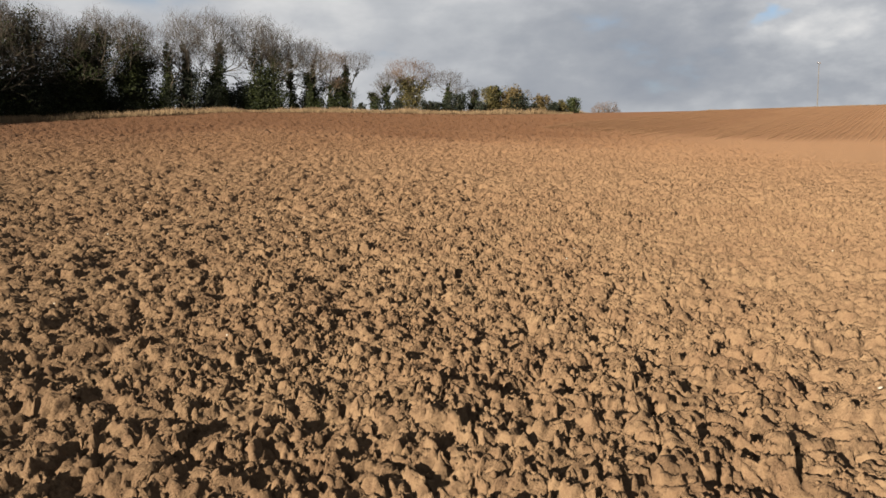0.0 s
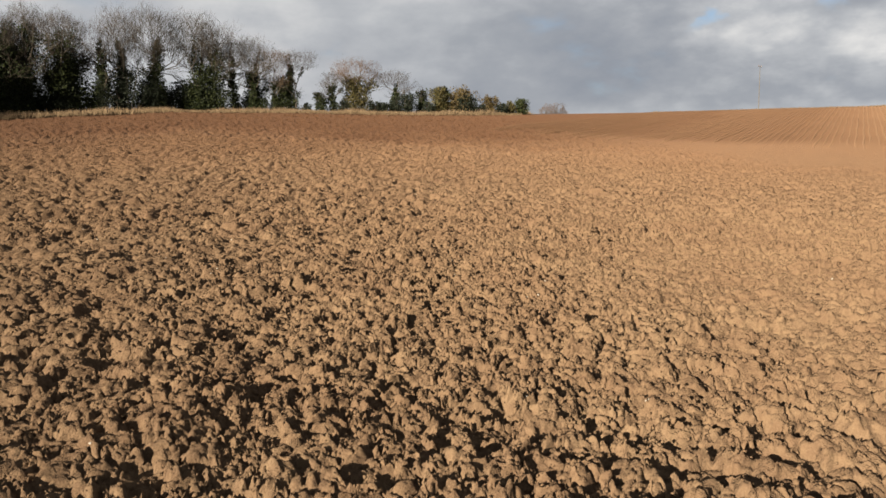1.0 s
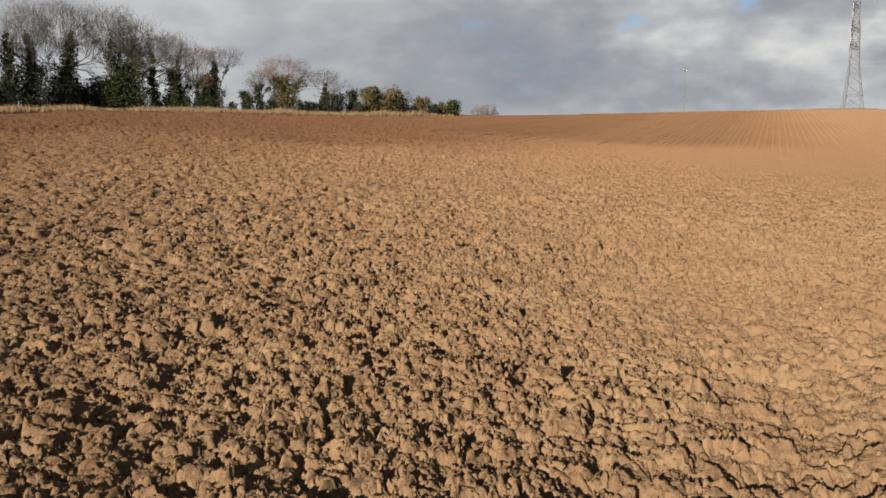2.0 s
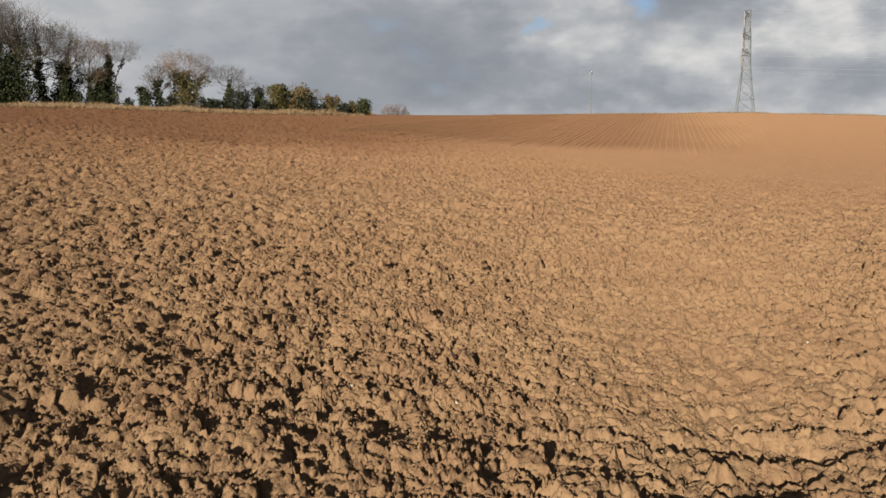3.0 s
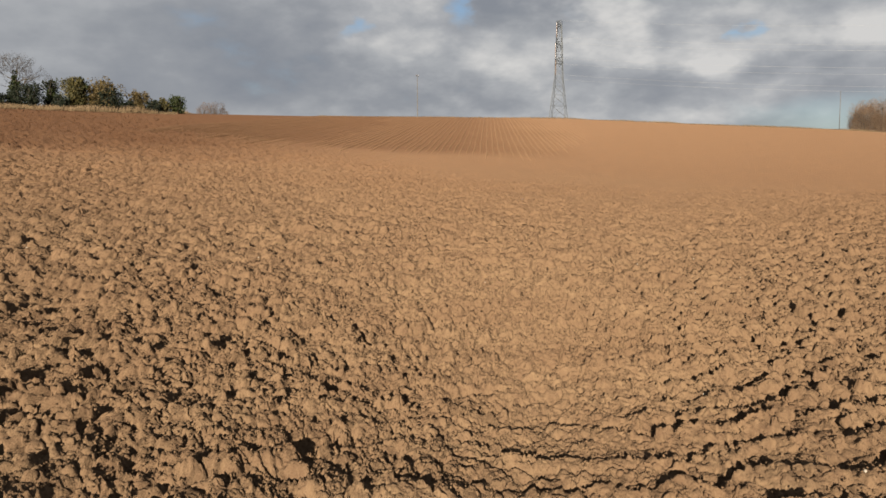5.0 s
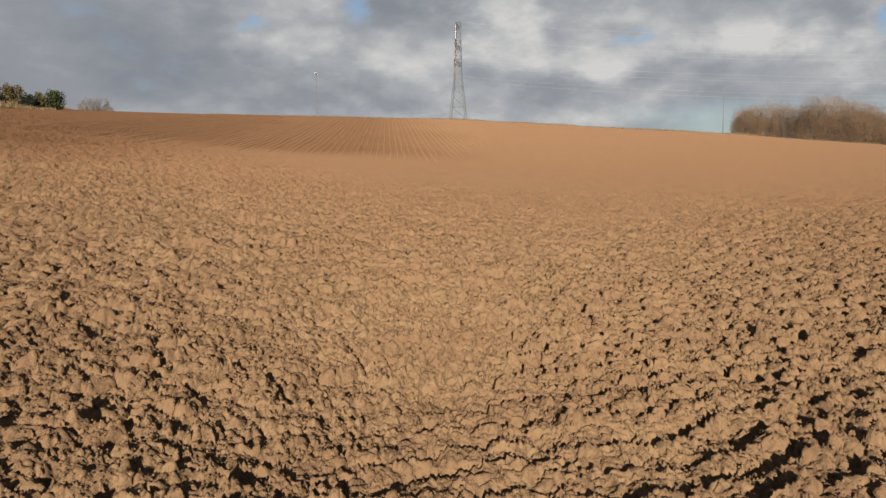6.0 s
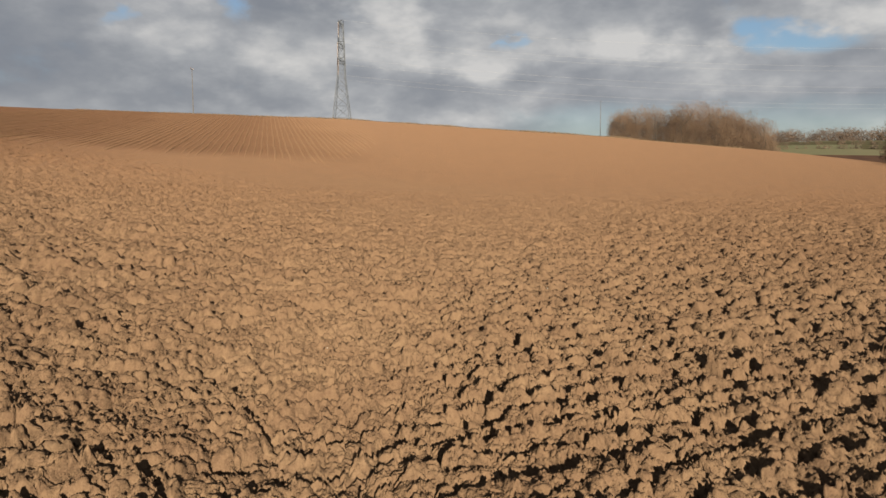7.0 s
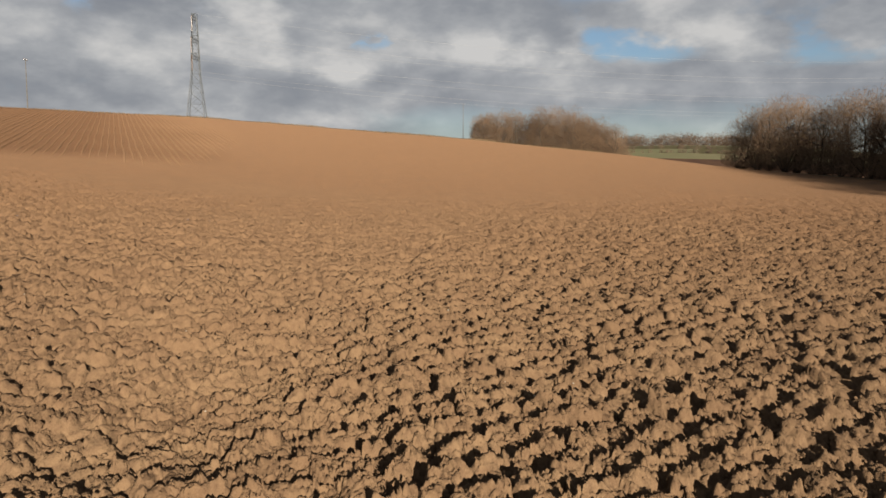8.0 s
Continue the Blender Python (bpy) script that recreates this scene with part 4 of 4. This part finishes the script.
# kind, bearing, distance, height, width
BUSHES = [
    ("dark", -19.7, 130, 8.3, 10.5),
    ("dark", -17.1, 135, 4.7, 5.8),
    ("dark", -15.8, 136, 5.4, 6.3),
    ("dark", -14.4, 136, 5.0, 8.8),
    ("dark", -25.3, 130, 4.7, 5.5),
    ("dark", -24.0, 131, 6.8, 7.0),
    ("dark", -30.7, 127, 7.5, 9.5),
    ("dark", -28.9, 128, 7.6, 8.2),
    ("dark", -27.3, 129, 6.7, 6.9),
    ("dark", -32.1, 127, 7.4, 8.1),
    ("dark", -18.4, 134, 5.8, 5.8),
    ("dark", -1.4, 138, 2.7, 4.1),
    ("dark", -0.8, 139, 2.4, 3.6),
    ("dark", 0.9, 140, 4.3, 6.2),
    ("dark", 2.7, 141, 2.7, 4.1),
    ("dark", -4.0, 137, 2.5, 3.1),
    ("dark", -6.8, 136, 1.7, 3.0),
    ("dark", -11.1, 138, 3.6, 3.5),
    ("autumn", 3.6, 143, 6.0, 5.9),
    ("green", 4.1, 144, 6.4, 3.1),
    ("brown", 5.4, 145, 5.8, 7.3),
    ("dark", 5.8, 143, 4.4, 4.2),
    ("dark", 6.8, 144, 2.1, 4.2),
    ("brown", 7.5, 146, 4.1, 6.8),
    ("dark", 8.6, 145, 2.4, 3.5),
    ("autumn", 9.2, 147, 2.9, 3.9),
    ("green", 10.2, 148, 3.7, 4.2),
]
for i, (kind, az, d, h, w) in enumerate(BUSHES):
    name, label, category, leaf_mat = BUSH_KINDS[kind]
    root = thing(name, label, category, "bushes along the field edge")
    bush_parts(root, np.random.default_rng(200 + i), w, h, int(min(7000, 130 * w * h)), leaf_mat, 0.15, 16)
    put(root, *spot(az, d), 50.0 * i, (1, 1, 1), True)


def far_thicket(rng):
    root = thing("bare_thicket", "grey-brown leafless thicket beyond the brow", "bush")
    twig_bush(root, rng, 8, 5, 1000, TWIG_RED, 0.03)
    return root


plant(far_thicket, [(12.1, 200, 3.4), (12.7, 202, 4.0), (13.3, 201, 3.0)], 9, 2, 5.0, 0.85)


# ---- the woods ----
def wood_tree(rng):
    root = thing("woodland_tree", "leafless brown woodland tree", "tree", "trees of the wood")
    tree_parts(root, rng, 15, 6, 0.46, 0.9, 0.22, 0.55, 2, 0.019, twig_mat=WOOD_TWIG, crown=(11.0, 0.0, 5600), spray=(0.035, 0.075), tousle=0.8, reach=0.84)
    return root


def wood_places(rng, az0, az1, near, depth, rows, step, top):
    """Rows of trees from one bearing to another; top gives the elevation of their heads."""
    out = []
    az = az0
    while az < az1:
        for row in range(rows):
            a = az + rng.uniform(-0.5, 0.5)
            d = near(a) + depth * row / rows + rng.uniform(-1.5, 1.5)
            x, y = spot(a, d)
            h = 3.6 + d * math.tan(radians(top(a))) - ground(x, y)
            out.append((a, d, max(4.0, h * rng.uniform(0.94, 1.06))))
        az += math.degrees(step / near(az))
    return out


_rng = np.random.default_rng(31)
plant(wood_tree, wood_places(_rng, 58.0, 68.4, lambda a: 250, 14, 2, 3.0, lambda a: float(np.interp(a, [57.8, 58.6, 60, 63.5, 65.5, 67, 68, 68.6], [4.5, 5.0, 5.3, 5.55, 5.3, 4.6, 3.8, 3.0]))), 21, 5, wide=1.0, lift=1.14)
plant(wood_tree, wood_places(_rng, 76.0, 99, lambda a: float(np.interp(a, [75, 83, 100, 112], [149, 128, 70, 54])), 12, 2, 3.6,
                             lambda a: float(np.interp(a, [75, 76.4, 78, 80.6, 83.4, 90, 112], [4.7, 5.5, 6.0, 6.7, 7.5, 9.5, 12.0]))), 22, 5, wide=1.0, lift=1.05)
plant(wood_tree, [(111, 80, 13), (113.5, 83, 14), (116, 80, 13), (118, 85, 14)], 24, 2)


def undergrowth(rng):
    root = thing("woodland_shrub", "leafless brown undergrowth at the edge of the wood", "shrub", "shrubs of the wood")
    twig_bush(root, rng, 9, 6, 1100, WOOD_TWIG)
    return root


plant(undergrowth, [(75.0, 146, 3), (76.2, 143, 3.5), (77.8, 139, 4), (79.4, 135, 4), (81.0, 131, 4.5), (82.5, 127, 4.5), (84.0, 123, 4.5), (85.6, 118, 5), (75.4, 149, 4), (77.0, 145, 4.5), (78.6, 141, 5), (80.2, 137, 5), (81.8, 133, 5.5), (83.2, 129, 5.5), (84.8, 125, 5.5), (86.5, 120, 6), (88.5, 114, 6)], 23, 3, 6.0, 1.2)


def far_wood():
    rng = np.random.default_rng(41)
    cen, rad = [], []
    for _ in range(700):
        x, y = spot(rng.uniform(66, 84), rng.uniform(730, 780))
        h = rng.uniform(7, 12)
        cen.append((x, y, ground(x, y) + h * 0.4))
        rad.append(h * 0.7)
    co, f = leaf_cloud(rng, cen, rad, 48000, 0.48)
    tagged(array_mesh("far_woods", co, f, FAR_TWIG), "distant leafless woodland along the hilltop", "woodland", kind="stuff")
    cen, rad = [], []
    for _ in range(260):
        x, y = spot(rng.uniform(66, 84), rng.choice([604, 640, 690]) + rng.uniform(-2, 2))
        h = rng.uniform(1.5, 3.5)
        cen.append((x, y, ground(x, y) + h * 0.4))
        rad.append(h * 0.7)
    co, f = leaf_cloud(rng, cen, rad, 14000, 0.3)
    tagged(array_mesh("far_hedges", co, f, FAR_TWIG), "low leafless hedges between distant green fields", "hedge", kind="stuff")


far_wood()


def verge_grass():
    """Tall dry grass along the foot of the trees."""
    rng = np.random.default_rng(51)
    n = 46000
    az = rng.uniform(-44, 12.5, n)
    d = field_edge(az) + rng.uniform(-2.0, 9.0, n) + 1.2 * fbm(az * 1.7, az * 0, 9)
    x, y = CX + d * np.sin(np.radians(az)), CY + d * np.cos(np.radians(az))
    # a thin line of it along the brow
    m = 16000
    baz = rng.uniform(20, 66, m)
    bd = np.interp(baz, RIDGE_D_AZ, RIDGE_D) + rng.normal(3.0, 2.0, m)
    x, y = np.concatenate([x, CX + bd * np.sin(np.radians(baz))]), np.concatenate([y, CY + bd * np.cos(np.radians(baz))])
    short = np.concatenate([np.ones(n), np.full(m, 0.45)])
    n += m
    z = land(x, y)
    h = short * rng.uniform(0.15, 0.75, n) * np.clip(1 + 1.6 * fbm(x * 0.16, y * 0.16, 3), 0.25, 2.0)
    a = rng.uniform(0, math.pi, n)
    w = rng.uniform(0.02, 0.06, n)
    tip = rng.normal(0, 0.28, (n, 2))
    p = np.stack([np.stack([x - w * np.cos(a), y - w * np.sin(a), z - 0.05], -1), np.stack([x + w * np.cos(a), y + w * np.sin(a), z - 0.05], -1),
                  np.stack([x + tip[:, 0], y + tip[:, 1], z + h], -1)], 1)
    tagged(array_mesh("dry_grass", p.reshape(-1, 3), np.arange(3 * n).reshape(n, 3), STRAW), "tall straw-coloured grass along the field edge", "grass", kind="stuff")


verge_grass()


# ---- power line and poles ----
def part(name, geo, mat, parent, label=""):
    ob = array_mesh(name, geo[0], geo[1], mat, parent)
    if label:
        ob["label"] = label
    return ob


ARMS = (31.6, 38.8, 48.2)


def pylon(x, y, turn, foot):
    """A lattice tower; its arms lie along its own y."""
    root = thing("pylon", "grey galvanised steel lattice pylon on the ridge", "pylon", "pylons of the power line")
    root.matrix_basis = pose(x, y, foot, 0, 0, turn)
    levels = [0, 6.5, 12.0, 16.8, 21.0, 24.8, 28.3, 31.6, 35.2, 38.8, 42.0, 45.2, 48.2]

    def half(z):
        return float(np.interp(z, [0, 24.8, 49], [4.3, 1.75, 0.95]))
    corner = [(-1, -1), (1, -1), (1, 1), (-1, 1)]
    for cx, cy in corner:
        part("leg", tube_path([(cx * half(a), cy * half(a), a) for a in levels], 0.165, 4), STEEL, root)
    for a, b in zip(levels, levels[1:]):
        for k in range(4):
            (ax, ay), (bx, by) = corner[k], corner[(k + 1) % 4]
            segs = [(ax * half(a), ay * half(a), a, bx * half(b), by * half(b), b, 0.07, 0.07),
                    (bx * half(a), by * half(a), a, ax * half(b), ay * half(b), b, 0.07, 0.07),
                    (ax * half(b), ay * half(b), b, bx * half(b), by * half(b), b, 0.07, 0.07)]
            part("brace", tubes(segs, 4), STEEL, root)
    for z, reach in zip(ARMS, (8.5, 9.5, 7.0)):
        for s in (-1, 1):
            w = half(z)
            tip = (0, s * reach, z)
            segs = [(-w, s * w, z, *tip, 0.14, 0.1), (w, s * w, z, *tip, 0.14, 0.1), (-w, s * w, z + 2.2, *tip, 0.12, 0.1), (w, s * w, z + 2.2, *tip, 0.12, 0.1)]
            for t in (0.25, 0.5, 0.75):
                p = [np.array([c * w * (1 - t), s * (w + (reach - w) * t), z]) for c in (-1, 1)]
                q = [v + np.array([0, 0, 2.2 * (1 - t)]) for v in p]
                segs += [(*p[0], *p[1], 0.06, 0.06), (*q[0], *q[1], 0.06, 0.06), (*p[0], *q[0], 0.06, 0.06), (*p[1], *q[1], 0.06, 0.06)]
            arm = part("cross_arm", tubes(segs, 4), STEEL, root)
            part("insulator", tubes([(0, s * reach, z, 0, s * reach, z - 6.6, 0.14, 0.14)], 6), GLASS, arm)
    part("peak", tubes([(c * 0.95, d * 0.95, 48.2, 0, 0, 50.5, 0.12, 0.08) for c, d in corner], 4), STEEL, root)
    return root


PX, PY = spot(38.03, 356)
PFOOT = 27.3
first_pylon = pylon(PX, PY, -48.2, PFOOT)
LINE = radians(138.2)
SPAN = 440.0
QX, QY = PX + SPAN * math.sin(LINE), PY + SPAN * math.cos(LINE)
copy_thing(first_pylon, pose(QX, QY, PFOOT - 6.0, 0, 0, -48.2))


def cables():
    side = Vector((math.sin(radians(48.2)), math.cos(radians(48.2)), 0))
    spots = [(s * r, z - 6.6) for z, r in zip(ARMS, (8.5, 9.5, 7.0)) for s in (-1, 1)] + [(0.0, 50.4)]
    for o, z in spots:
        t = np.linspace(0, 1, 41)
        x = PX + side.x * o + (QX - PX) * t
        y = PY + side.y * o + (QY - PY) * t
        h = PFOOT + z - 6.0 * t - 4 * 11.2 * t * (1 - t)
        p = np.stack([x, y, h], -1)
        co, f = tube_path(p, 0.019, 5)
        tagged(array_mesh("power_cable", co, f, WIRE), "pale aluminium power cable slung between the pylons", "cable", "cables of the power line")


cables()


def pole(az, d, top_el, label):
    x, y = spot(az, d)
    z = ground(x, y)
    h = 3.6 + d * math.tan(radians(top_el)) - z
    root = thing("utility_pole", label, "pole")
    root.matrix_basis = pose(x, y, z, 0, 0, 35)
    part("shaft", tubes([(0, 0, -0.5, 0, 0, h * 0.5, 0.11, 0.085), (0, 0, h * 0.5, 0, 0, h, 0.085, 0.06)], 8), POLE, root)
    part("cross_bar", tubes([(-0.7, 0, h - 0.35, 0.7, 0, h - 0.35, 0.06, 0.06)], 4), POLE, root)
    for s in (-0.6, 0.0, 0.6):
        part("insulator", tubes([(s, 0, h - 0.3, s, 0, h + 0.05, 0.05, 0.04)], 6), GLASS, root)


pole(27.36, 185, 8.08, "tall thin weathered pole on the brow of the field")
pole(56.8, 258, 6.04, "dark utility pole beside the wood")
